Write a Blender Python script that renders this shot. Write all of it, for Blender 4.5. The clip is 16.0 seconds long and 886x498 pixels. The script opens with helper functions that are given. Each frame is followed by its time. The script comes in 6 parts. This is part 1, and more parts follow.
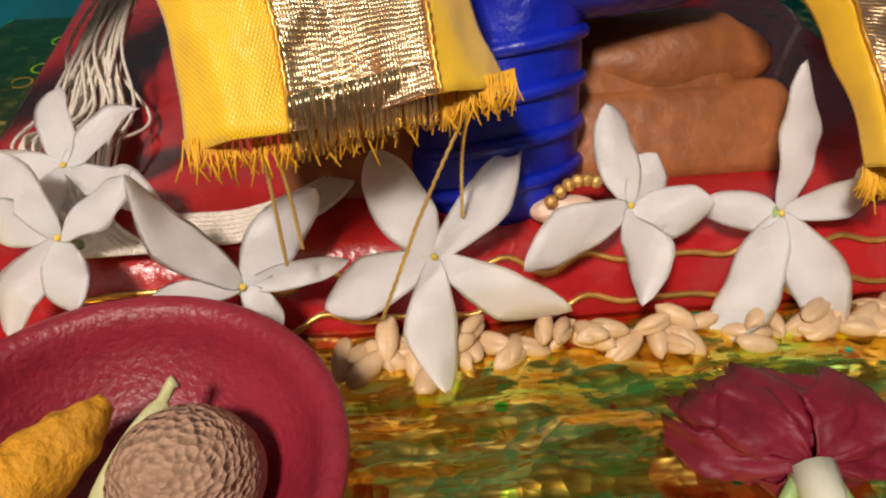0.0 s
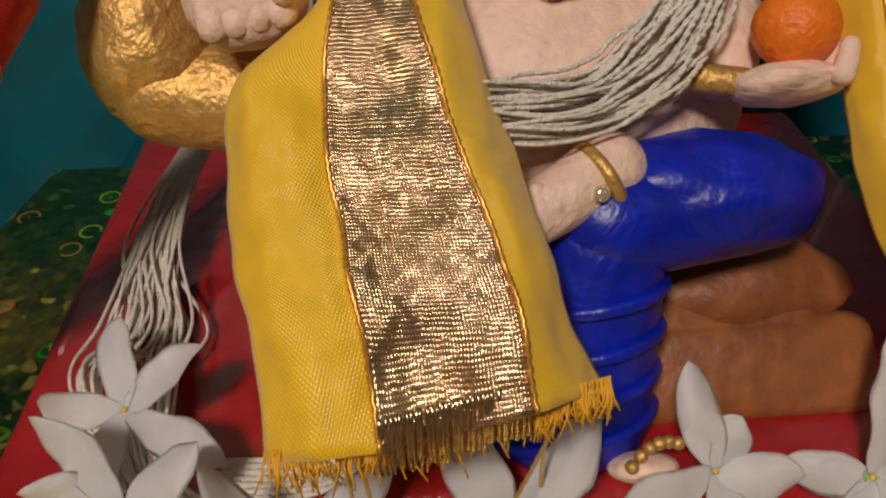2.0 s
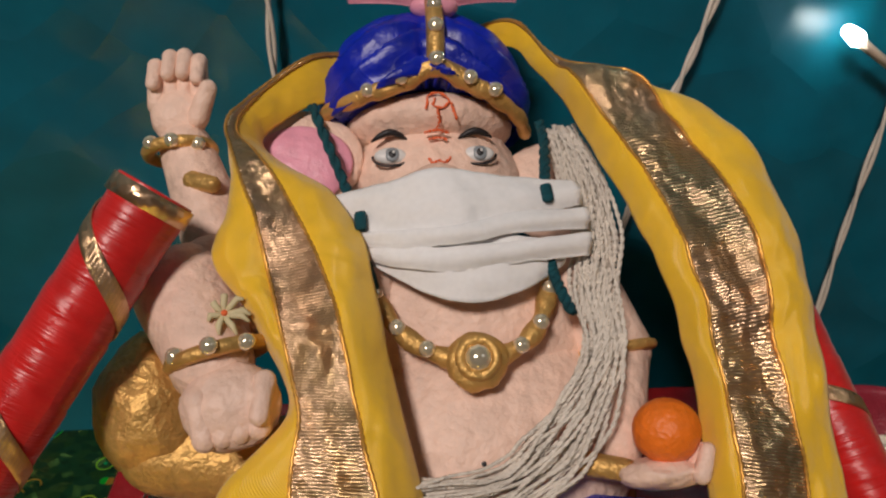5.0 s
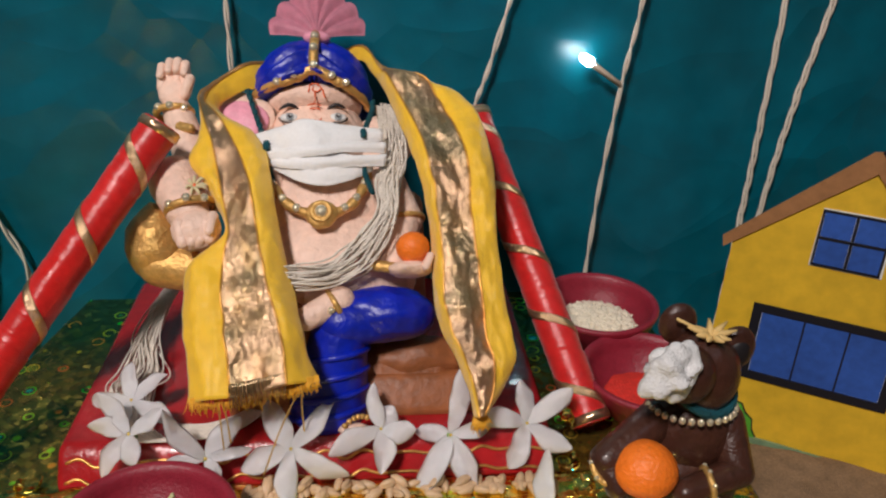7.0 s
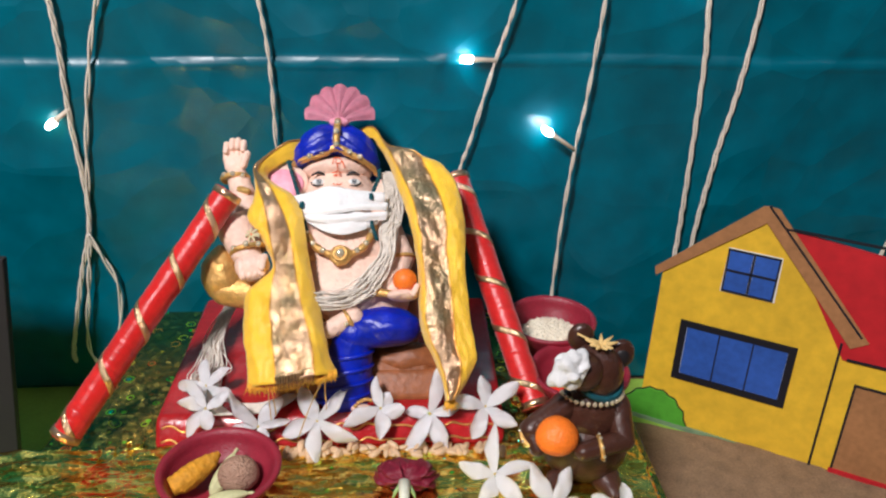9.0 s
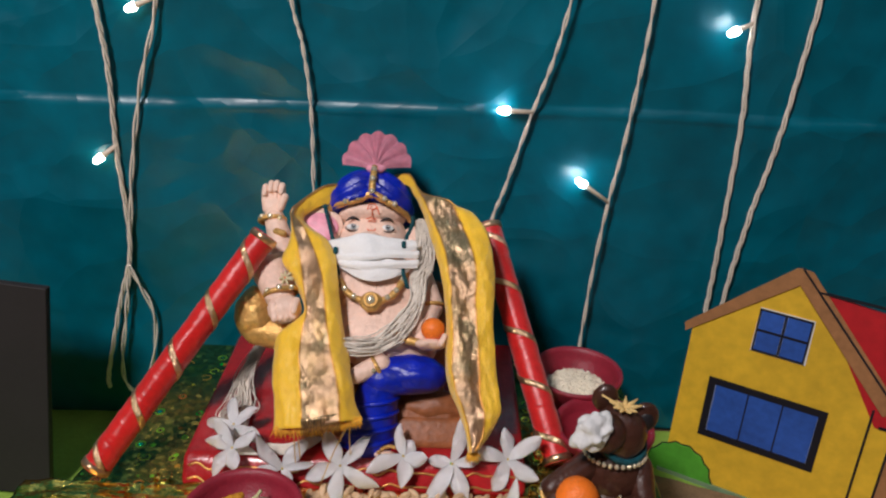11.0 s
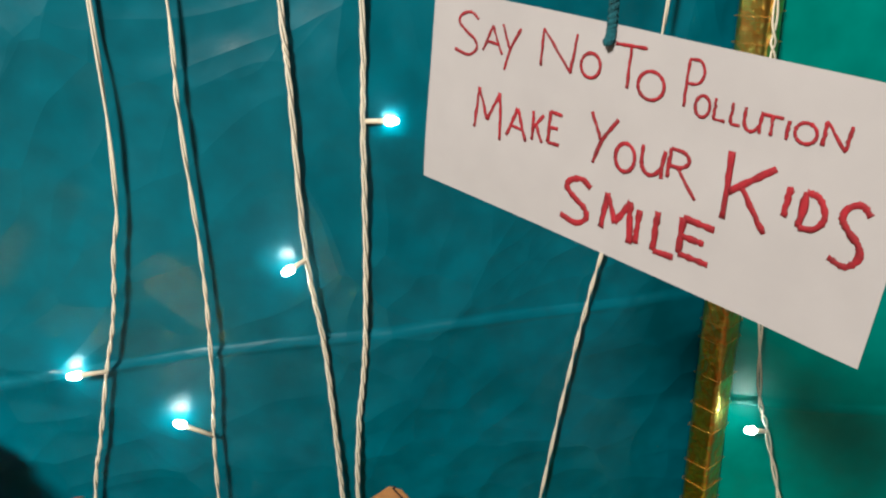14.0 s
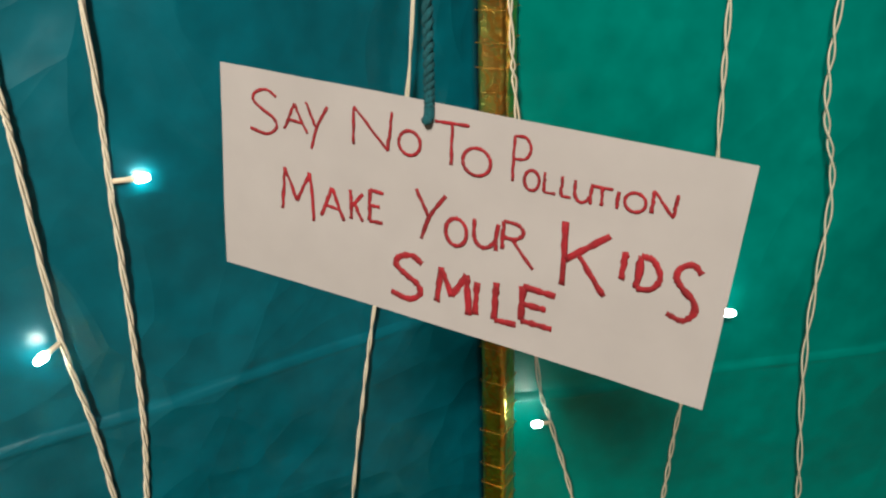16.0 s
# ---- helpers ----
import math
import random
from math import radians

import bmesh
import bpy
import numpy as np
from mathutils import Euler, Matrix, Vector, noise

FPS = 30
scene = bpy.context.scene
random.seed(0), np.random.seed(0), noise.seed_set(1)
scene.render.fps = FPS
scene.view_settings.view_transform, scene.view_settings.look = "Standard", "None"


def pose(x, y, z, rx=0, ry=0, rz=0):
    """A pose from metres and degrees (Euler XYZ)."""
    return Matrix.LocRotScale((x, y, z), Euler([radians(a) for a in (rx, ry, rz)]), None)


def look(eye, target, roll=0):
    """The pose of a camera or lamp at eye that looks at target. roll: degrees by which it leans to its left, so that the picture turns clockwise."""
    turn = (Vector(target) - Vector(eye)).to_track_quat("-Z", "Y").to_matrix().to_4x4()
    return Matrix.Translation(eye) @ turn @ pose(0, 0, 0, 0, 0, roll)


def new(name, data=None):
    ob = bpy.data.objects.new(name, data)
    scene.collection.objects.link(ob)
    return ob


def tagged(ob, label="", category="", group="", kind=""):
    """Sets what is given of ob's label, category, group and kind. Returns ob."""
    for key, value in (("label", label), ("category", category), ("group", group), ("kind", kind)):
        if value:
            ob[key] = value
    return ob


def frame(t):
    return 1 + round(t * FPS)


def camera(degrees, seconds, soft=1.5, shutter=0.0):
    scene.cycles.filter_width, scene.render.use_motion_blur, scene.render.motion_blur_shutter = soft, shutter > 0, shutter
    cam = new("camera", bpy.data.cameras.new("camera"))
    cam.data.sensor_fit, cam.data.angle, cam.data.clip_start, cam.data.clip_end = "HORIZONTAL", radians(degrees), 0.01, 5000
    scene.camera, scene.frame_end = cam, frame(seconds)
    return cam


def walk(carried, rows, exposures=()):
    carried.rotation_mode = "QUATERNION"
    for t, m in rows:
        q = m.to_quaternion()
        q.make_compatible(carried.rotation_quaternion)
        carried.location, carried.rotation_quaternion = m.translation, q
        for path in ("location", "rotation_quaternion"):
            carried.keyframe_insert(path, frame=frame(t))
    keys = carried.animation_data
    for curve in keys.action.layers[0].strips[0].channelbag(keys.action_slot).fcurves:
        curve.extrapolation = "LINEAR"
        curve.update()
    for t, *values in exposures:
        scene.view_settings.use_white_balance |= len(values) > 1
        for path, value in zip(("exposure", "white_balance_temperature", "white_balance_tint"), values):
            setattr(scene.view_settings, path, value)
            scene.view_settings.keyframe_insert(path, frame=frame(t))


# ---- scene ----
cam = camera(58.2, 16.0, soft=2.2)
# seconds, x, y, z, turn to the left, tilt up, lean
PATH = [
    (0, -0.0054, -0.0827, 0.0861, -4.61, -40.72, -1.15),
    (0.5, -0.0079, -0.0818, 0.0882, -4.43, -40.59, -1.18),
    (1, -0.0080, -0.0734, 0.0926, -3.92, -41.16, -1.08),
    (1.5, -0.0093, -0.0672, 0.0952, -3.65, -39.95, -1.04),
    (2, -0.0121, -0.0602, 0.1065, -3.61, -37.69, -0.66),
    (2.5, -0.0129, -0.0506, 0.1258, -3.46, -38.20, -0.33),
    (3, -0.0107, -0.0409, 0.1472, -3.31, -37.01, -0.70),
    (5.5, -0.0001, -0.0803, 0.1587, -5.02, -27.66, 0.67),
    (6, 0.0102, -0.1227, 0.1691, -5.43, -27.09, 0.99),
    (6.5, 0.0159, -0.1616, 0.1743, -5.87, -27.18, 1.67),
    (7, 0.0264, -0.1975, 0.1841, -5.65, -26.96, 1.79),
    (7.5, 0.0283, -0.2355, 0.1968, -5.99, -26.84, 1.93),
    (8, 0.0262, -0.2630, 0.2162, -6.10, -27.08, 2.16),
    (8.5, 0.0314, -0.2826, 0.2333, -5.30, -26.93, 1.88),
    (9, 0.0390, -0.2861, 0.2431, -3.16, -26.65, 1.11),
    (11.5, 0.0408, -0.2845, 0.2593, -0.07, -24.89, 2.59),
    (12, 0.0524, -0.2886, 0.2656, 0.13, -24.85, 2.70),
    (12.5, 0.1067, -0.2942, 0.2829, -0.76, -24.36, 2.27),
    (13, 0.1626, -0.2880, 0.3096, -5.18, -23.73, 2.04),
    (13.5, 0.1867, -0.2672, 0.3452, -7.80, -24.04, 0.20),
    (14, 0.1968, -0.2475, 0.3690, -11.13, -24.28, -2.08),
    (14.5, 0.2107, -0.2316, 0.3757, -15.84, -24.86, -4.39),
    (15, 0.1987, -0.2318, 0.3770, -25.63, -24.86, -2.94),
    (15.5, 0.1919, -0.2202, 0.3725, -30.27, -24.72, -1.55),
    (16, 0.1842, -0.2269, 0.3819, -31.51, -24.55, -1.89),
]
walk(cam, [(t, pose(x, y, z) @ pose(0, 0, 0, 0, 0, turn) @ pose(0, 0, 0, 90 + tilt) @ pose(0, 0, 0, 0, 0, lean)) for t, x, y, z, turn, tilt, lean in PATH],
     exposures=[(0, 0.05, 6000, 8), (1, -0.2, 6000, 8), (1.5, -0.6, 6000, 8), (2, -0.8, 6000, 9), (2.5, -1.05, 6000, 10), (3, -0.75, 6000, 9), (5.5, -0.8, 5600, 11), (6, -0.95, 5500, 11), (6.5, -1.0, 5600, 11), (7, -0.35, 5500, 10), (7.5, 0.25, 5400, 9), (9, 0.22, 5200, 9), (11.5, -0.4, 5400, 11), (12, -0.35, 5600, 10), (12.5, -0.4, 5700, 8), (13, 0.6, 5500, 2), (13.5, 0.85, 5400, -2), (14.5, 0.3, 5900, -4), (16, 0.35, 6000, -4)])

# ---- light: a warm ceiling lamp in front of the shrine, a dim room, an added fill, the fairy lights ----
world = bpy.data.worlds.new("room_air")
scene.world = world
world.use_nodes = True
world.node_tree.nodes["Background"].inputs["Color"].default_value = (0.7, 0.85, 1.0, 1)
world.node_tree.nodes["Background"].inputs["Strength"].default_value = 0.015


def lamp(name, eye, target, size, watts, colour):
    data = bpy.data.lights.new(name, "AREA")
    data.shape, data.size, data.energy, data.color = "DISK", size, watts, colour
    ob = new(name, data)
    ob.matrix_world = look(eye, target)
    return ob


lamp("ceiling_lamp", (-0.34, -0.68, 1.0), (0.02, 0.04, 0.05), 0.20, 18.0, (1.0, 0.82, 0.66))
# unseen fill, added to lift the right-hand cloth and house
lamp("fill_lamp", (0.85, -0.65, 1.25), (0.35, 0.12, 0.15), 0.5, 0.9, (0.95, 0.95, 1.0))

CM = 0.01


# ---- materials ----
def mat(name, colour, rough=0.5, metal=0.0, vary=0.15, scale=300.0, bump=0.0, bump_scale=900.0, sheen=0.0, emit=0.0, spec=0.5, coat=0.0, per_object=0.0, trans=0.0, sub=0.0, aniso=0.0):
    m = bpy.data.materials.new(name)
    m.use_nodes = True
    nt = m.node_tree
    b = nt.nodes["Principled BSDF"]
    b.inputs["Roughness"].default_value, b.inputs["Metallic"].default_value = rough, metal
    b.inputs["Specular IOR Level"].default_value = spec
    b.inputs["Coat Weight"].default_value = coat
    b.inputs["Sheen Weight"].default_value = sheen
    b.inputs["Transmission Weight"].default_value = trans
    b.inputs["Subsurface Weight"].default_value = sub
    b.inputs["Subsurface Scale"].default_value = 0.001
    b.inputs["Subsurface Radius"].default_value = (1.0, 0.9, 0.85)
    b.inputs["Anisotropic"].default_value = aniso
    tc = nt.nodes.new("ShaderNodeTexCoord")
    n1 = nt.nodes.new("ShaderNodeTexNoise")
    n1.inputs["Scale"].default_value, n1.inputs["Detail"].default_value = scale, 6
    n2 = nt.nodes.new("ShaderNodeTexNoise")
    n2.inputs["Scale"].default_value, n2.inputs["Detail"].default_value = scale * 0.13, 3
    nt.links.new(tc.outputs["Object"], n1.inputs["Vector"])
    nt.links.new(tc.outputs["Object"], n2.inputs["Vector"])
    add = nt.nodes.new("ShaderNodeMath")
    add.operation = "ADD"
    nt.links.new(n1.outputs["Fac"], add.inputs[0])
    nt.links.new(n2.outputs["Fac"], add.inputs[1])
    last = add.outputs[0]
    if per_object:
        info = nt.nodes.new("ShaderNodeObjectInfo")
        more = nt.nodes.new("ShaderNodeMath")
        more.operation = "MULTIPLY_ADD"
        more.inputs[1].default_value = per_object
        nt.links.new(info.outputs["Random"], more.inputs[0])
        nt.links.new(last, more.inputs[2])
        last = more.outputs[0]
    ramp = nt.nodes.new("ShaderNodeMapRange")
    ramp.inputs["From Min"].default_value, ramp.inputs["From Max"].default_value = 0.6, 1.4 + per_object
    ramp.inputs["To Min"].default_value, ramp.inputs["To Max"].default_value = 1 - vary, 1 + vary
    nt.links.new(last, ramp.inputs["Value"])
    mix = nt.nodes.new("ShaderNodeVectorMath")
    mix.operation = "SCALE"
    mix.inputs[0].default_value = colour[:3]
    nt.links.new(ramp.outputs["Result"], mix.inputs["Scale"])
    nt.links.new(mix.outputs["Vector"], b.inputs["Base Color"])
    if bump:
        n3 = nt.nodes.new("ShaderNodeTexNoise")
        n3.inputs["Scale"].default_value, n3.inputs["Detail"].default_value = bump_scale, 5
        nt.links.new(tc.outputs["Object"], n3.inputs["Vector"])
        bp = nt.nodes.new("ShaderNodeBump")
        bp.inputs["Strength"].default_value, bp.inputs["Distance"].default_value = bump, 0.001
        nt.links.new(n3.outputs["Fac"], bp.inputs["Height"])
        nt.links.new(bp.outputs["Normal"], b.inputs["Normal"])
    if emit:
        b.inputs["Emission Color"].default_value = (*colour[:3], 1)
        b.inputs["Emission Strength"].default_value = emit
    return m


def weave(m, scale, depth, turn=0.0, stretch=(1, 1, 1), crease_scale=0.0, crease=0.0):
    """Adds a fine woven relief, and soft creases, to a cloth material."""
    nt = m.node_tree
    b = nt.nodes["Principled BSDF"]
    tc = nt.nodes.new("ShaderNodeTexCoord")
    mp = nt.nodes.new("ShaderNodeMapping")
    mp.inputs["Rotation"].default_value, mp.inputs["Scale"].default_value = (0, 0, turn), stretch
    nt.links.new(tc.outputs["UV"], mp.inputs["Vector"])
    waves = []
    for direction in ("X", "Y"):
        w = nt.nodes.new("ShaderNodeTexWave")
        w.bands_direction = direction
        w.inputs["Scale"].default_value, w.inputs["Distortion"].default_value = scale, 0.6
        nt.links.new(mp.outputs["Vector"], w.inputs["Vector"])
        waves.append(w)
    mul = nt.nodes.new("ShaderNodeMath")
    mul.operation = "MULTIPLY"
    nt.links.new(waves[0].outputs["Fac"], mul.inputs[0])
    nt.links.new(waves[1].outputs["Fac"], mul.inputs[1])
    bp = nt.nodes.new("ShaderNodeBump")
    bp.inputs["Strength"].default_value, bp.inputs["Distance"].default_value = depth, 0.0004
    nt.links.new(mul.outputs[0], bp.inputs["Height"])
    if crease:
        n = nt.nodes.new("ShaderNodeTexNoise")
        n.inputs["Scale"].default_value, n.inputs["Detail"].default_value, n.inputs["Distortion"].default_value = crease_scale, 3, 0.8
        nt.links.new(tc.outputs["Object"], n.inputs["Vector"])
        b2 = nt.nodes.new("ShaderNodeBump")
        b2.inputs["Strength"].default_value, b2.inputs["Distance"].default_value = crease, 0.004
        nt.links.new(n.outputs["Fac"], b2.inputs["Height"])
        nt.links.new(b2.outputs["Normal"], bp.inputs["Normal"])
    nt.links.new(bp.outputs["Normal"], b.inputs["Normal"])
    return mul


def glitter(m, scale, amount, stretch=(1, 1, 1)):
    """Tips the surface a little, flake by flake, so that single flakes catch the light."""
    nt = m.node_tree
    b = nt.nodes["Principled BSDF"]
    tc = nt.nodes.new("ShaderNodeTexCoord")
    v = nt.nodes.new("ShaderNodeTexVoronoi")
    v.inputs["Scale"].default_value = scale
    nt.links.new(tc.outputs["Object"], v.inputs["Vector"])
    off = nt.nodes.new("ShaderNodeVectorMath")
    off.operation = "SUBTRACT"
    off.inputs[1].default_value = (0.5, 0.5, 0.5)
    nt.links.new(v.outputs["Color"], off.inputs[0])
    tip = nt.nodes.new("ShaderNodeVectorMath")
    tip.operation = "SCALE"
    tip.inputs["Scale"].default_value = amount
    nt.links.new(off.outputs["Vector"], tip.inputs[0])
    add = nt.nodes.new("ShaderNodeVectorMath")
    add.operation = "ADD"
    nt.links.new(tip.outputs["Vector"], add.inputs[0])
    if b.inputs["Normal"].links:
        nt.links.new(b.inputs["Normal"].links[0].from_socket, add.inputs[1])
    else:
        nt.links.new(nt.nodes.new("ShaderNodeNewGeometry").outputs["Normal"], add.inputs[1])
    unit = nt.nodes.new("ShaderNodeVectorMath")
    unit.operation = "NORMALIZE"
    nt.links.new(add.outputs["Vector"], unit.inputs[0])
    nt.links.new(unit.outputs["Vector"], b.inputs["Normal"])


def streaks(m, height):
    """Adds fine streaks across the length of a wound satin, by its own uv map."""
    nt = m.node_tree
    b = nt.nodes["Principled BSDF"]
    tc = nt.nodes.new("ShaderNodeTexCoord")
    last = None
    for su, sv, size in ((260, 3, 0.5), (60, 2, 1.0)):
        mp = nt.nodes.new("ShaderNodeMapping")
        mp.inputs["Scale"].default_value = (su, sv, 1)
        nt.links.new(tc.outputs["UV"], mp.inputs["Vector"])
        n = nt.nodes.new("ShaderNodeTexNoise")
        n.inputs["Scale"].default_value, n.inputs["Detail"].default_value = 1.0, 4
        nt.links.new(mp.outputs["Vector"], n.inputs["Vector"])
        bp = nt.nodes.new("ShaderNodeBump")
        bp.inputs["Strength"].default_value, bp.inputs["Distance"].default_value = 0.5, height * size
        nt.links.new(n.outputs["Fac"], bp.inputs["Height"])
        if last:
            nt.links.new(last, bp.inputs["Normal"])
        last = bp.outputs["Normal"]
    nt.links.new(last, b.inputs["Normal"])


def lurex(name):
    """Metallic ribbon: a fine net of gold and copper threads over green."""
    m = mat(name, (0.8, 0.5, 0.2), 0.30, 0.9)
    mul = weave(m, 15, 0.35, 0.0, (6, 1, 1), 50, 0.8)
    nt = m.node_tree
    b = nt.nodes["Principled BSDF"]
    tc = nt.nodes.new("ShaderNodeTexCoord")
    n = nt.nodes.new("ShaderNodeTexNoise")
    n.inputs["Scale"].default_value, n.inputs["Detail"].default_value = 38, 3
    nt.links.new(tc.outputs["Object"], n.inputs["Vector"])
    ramp = nt.nodes.new("ShaderNodeValToRGB")
    ramp.color_ramp.elements[0].position, ramp.color_ramp.elements[1].position = 0.42, 0.62
    ramp.color_ramp.elements[0].color, ramp.color_ramp.elements[1].color = (0.86, 0.56, 0.34, 1), (0.16, 0.30, 0.12, 1)
    e = ramp.color_ramp.elements.new(0.53)
    e.color = (0.82, 0.58, 0.20, 1)
    nt.links.new(n.outputs["Fac"], ramp.inputs["Fac"])
    mix = nt.nodes.new("ShaderNodeMix")
    mix.data_type = "RGBA"
    mix.inputs[6].default_value = (0.68, 0.46, 0.28, 1)
    nt.links.new(mul.outputs[0], mix.inputs[0])
    nt.links.new(ramp.outputs["Color"], mix.inputs[7])
    nt.links.new(mix.outputs[2], b.inputs["Base Color"])
    glitter(m, 1000, 0.3)
    return m


def foil(name, colours, rough, sparkle=0.0, scale=120.0, grain=0.0, relief=0.002, stretch=(1, 1, 1)):
    """Crinkled holographic foil: metal with small glints, its shifting reflections painted as colour patches."""
    m = mat(name, colours[0], rough, 1.0)
    nt = m.node_tree
    b = nt.nodes["Principled BSDF"]
    tc = nt.nodes.new("ShaderNodeTexCoord")
    n = nt.nodes.new("ShaderNodeTexNoise")
    n.inputs["Scale"].default_value, n.inputs["Detail"].default_value, n.inputs["Distortion"].default_value = scale, 4, 1.5
    mp = nt.nodes.new("ShaderNodeMapping")
    mp.inputs["Scale"].default_value = stretch
    nt.links.new(tc.outputs["Object"], mp.inputs["Vector"])
    nt.links.new(mp.outputs["Vector"], n.inputs["Vector"])
    ramp = nt.nodes.new("ShaderNodeValToRGB")
    ramp.color_ramp.elements[0].position, ramp.color_ramp.elements[1].position = 0.35, 0.65
    ramp.color_ramp.elements[0].color, ramp.color_ramp.elements[1].color = (*colours[0], 1), (*colours[-1], 1)
    for k, c in enumerate(colours[1:-1]):
        e = ramp.color_ramp.elements.new(0.35 + 0.3 * (k + 1) / (len(colours) - 1))
        e.color = (*c, 1)
    nt.links.new(n.outputs["Fac"], ramp.inputs["Fac"])
    nt.links.new(ramp.outputs["Color"], b.inputs["Base Color"])
    v = nt.nodes.new("ShaderNodeTexVoronoi")
    v.inputs["Scale"].default_value = grain or scale * 5
    nt.links.new(tc.outputs["Object"], v.inputs["Vector"])
    n2 = nt.nodes.new("ShaderNodeTexNoise")
    n2.inputs["Scale"].default_value, n2.inputs["Detail"].default_value = scale * 0.6, 5
    nt.links.new(mp.outputs["Vector"], n2.inputs["Vector"])
    mixh = nt.nodes.new("ShaderNodeMath")
    mixh.operation = "MULTIPLY_ADD"
    mixh.inputs[1].default_value = sparkle
    nt.links.new(v.outputs["Distance"], mixh.inputs[0])
    nt.links.new(n2.outputs["Fac"], mixh.inputs[2])
    bp = nt.nodes.new("ShaderNodeBump")
    bp.inputs["Strength"].default_value, bp.inputs["Distance"].default_value = 0.75, relief
    nt.links.new(mixh.outputs[0], bp.inputs["Height"])
    nt.links.new(bp.outputs["Normal"], b.inputs["Normal"])
    return m


def creased(m, scale, height):
    """Adds long sharp creases, as in cloth that was folded away."""
    nt = m.node_tree
    b = nt.nodes["Principled BSDF"]
    old = b.inputs["Normal"].links[0].from_node if b.inputs["Normal"].links else None
    tc = nt.nodes.new("ShaderNodeTexCoord")
    n = nt.nodes.new("ShaderNodeTexNoise")
    n.inputs["Scale"].default_value, n.inputs["Detail"].default_value, n.inputs["Distortion"].default_value = scale, 4, 1.2
    nt.links.new(tc.outputs["Object"], n.inputs["Vector"])
    fold = nt.nodes.new("ShaderNodeMath")
    fold.operation = "PINGPONG"
    fold.inputs[1].default_value = 0.16
    nt.links.new(n.outputs["Fac"], fold.inputs[0])
    bp = nt.nodes.new("ShaderNodeBump")
    bp.inputs["Strength"].default_value, bp.inputs["Distance"].default_value = 0.6, height
    nt.links.new(fold.outputs[0], bp.inputs["Height"])
    nt.links.new(bp.outputs["Normal"], (old or b).inputs["Normal"])


def crumpled(m, scale, height):
    """Adds the flat facets and straight ridges of thin cloth that was crushed."""
    nt = m.node_tree
    b = nt.nodes["Principled BSDF"]
    old = b.inputs["Normal"].links[0].from_node
    tc = nt.nodes.new("ShaderNodeTexCoord")
    warp = nt.nodes.new("ShaderNodeTexNoise")
    warp.inputs["Scale"].default_value, warp.inputs["Detail"].default_value = scale * 0.4, 2
    nt.links.new(tc.outputs["Object"], warp.inputs["Vector"])
    shift = nt.nodes.new("ShaderNodeVectorMath")
    shift.operation = "MULTIPLY_ADD"
    shift.inputs[1].default_value = (0.35, 0.35, 0.35)
    nt.links.new(warp.outputs["Color"], shift.inputs[0])
    nt.links.new(tc.outputs["Object"], shift.inputs[2])
    total = None
    for k, size in ((scale, 1.0), (scale * 2.7, 0.35)):
        v = nt.nodes.new("ShaderNodeTexVoronoi")
        v.inputs["Scale"].default_value = k
        nt.links.new(shift.outputs["Vector"], v.inputs["Vector"])
        mul = nt.nodes.new("ShaderNodeMath")
        mul.operation = "MULTIPLY_ADD"
        mul.inputs[1].default_value = size
        nt.links.new(v.outputs["Distance"], mul.inputs[0])
        if total:
            nt.links.new(total, mul.inputs[2])
        else:
            mul.inputs[2].default_value = 0
        total = mul.outputs[0]
    bp = nt.nodes.new("ShaderNodeBump")
    bp.inputs["Strength"].default_value, bp.inputs["Distance"].default_value = 0.5, height
    nt.links.new(total, bp.inputs["Height"])
    nt.links.new(bp.outputs["Normal"], old.inputs["Normal"])


M = {}
M["teal"] = mat("teal_satin", (0.006, 0.110, 0.160), 0.34, vary=0.3, scale=60, bump=0.5, bump_scale=45)
# greener side cloth, its colour also lightened for stronger light there
M["teal_side"] = mat("lit_green_satin", (0.004, 0.20, 0.175), 0.40, vary=0.25, scale=60, bump=0.4, bump_scale=40)
crumpled(M["teal"], 9, 0.016)
crumpled(M["teal_side"], 6, 0.010)
M["lime"] = mat("lime_felt", (0.30, 0.47, 0.05), 0.85, vary=0.15, scale=400, bump=0.3, bump_scale=1500)
M["sand"] = mat("brown_sand", (0.27, 0.175, 0.095), 0.95, vary=0.35, scale=900, bump=0.9, bump_scale=1600)
M["plaster"] = mat("cream_wall", (0.28, 0.27, 0.25), 0.9, vary=0.06, scale=20)
M["table"] = mat("dark_wood_table", (0.12, 0.07, 0.04), 0.5, vary=0.3, scale=40)
# red deepened in its base colour for the shadow lying on the pedestal
M["red_paint"] = mat("shaded_glossy_red_paint", (0.36, 0.012, 0.014), 0.24, vary=0.3, scale=180, bump=0.5, bump_scale=260, coat=0.3)
M["gold_paint"] = mat("gold_paint", (0.72, 0.44, 0.13), 0.44, 0.6, vary=0.35, scale=350, bump=0.6, bump_scale=700)
M["skin"] = mat("pale_pink_painted_plaster", (0.88, 0.63, 0.50), 0.52, vary=0.16, scale=350, bump=0.9, bump_scale=380)
M["pink"] = mat("pink_paint", (0.84, 0.36, 0.47), 0.4, vary=0.2, scale=300, bump=0.4, bump_scale=400)
M["blue"] = mat("glossy_ultramarine_paint", (0.005, 0.017, 0.42), 0.36, vary=0.5, scale=220, bump=0.3, bump_scale=300)
creased(M["blue"], 90, 0.0012)
# brown taken down so the colour carries the seat's shade under the stole
M["brown"] = mat("shaded_orange_brown_paint", (0.30, 0.10, 0.03), 0.5, vary=0.4, scale=250, bump=0.4, bump_scale=400)
M["orange"] = mat("orange_paint", (0.90, 0.20, 0.008), 0.42, vary=0.15, scale=600, bump=0.5, bump_scale=900)
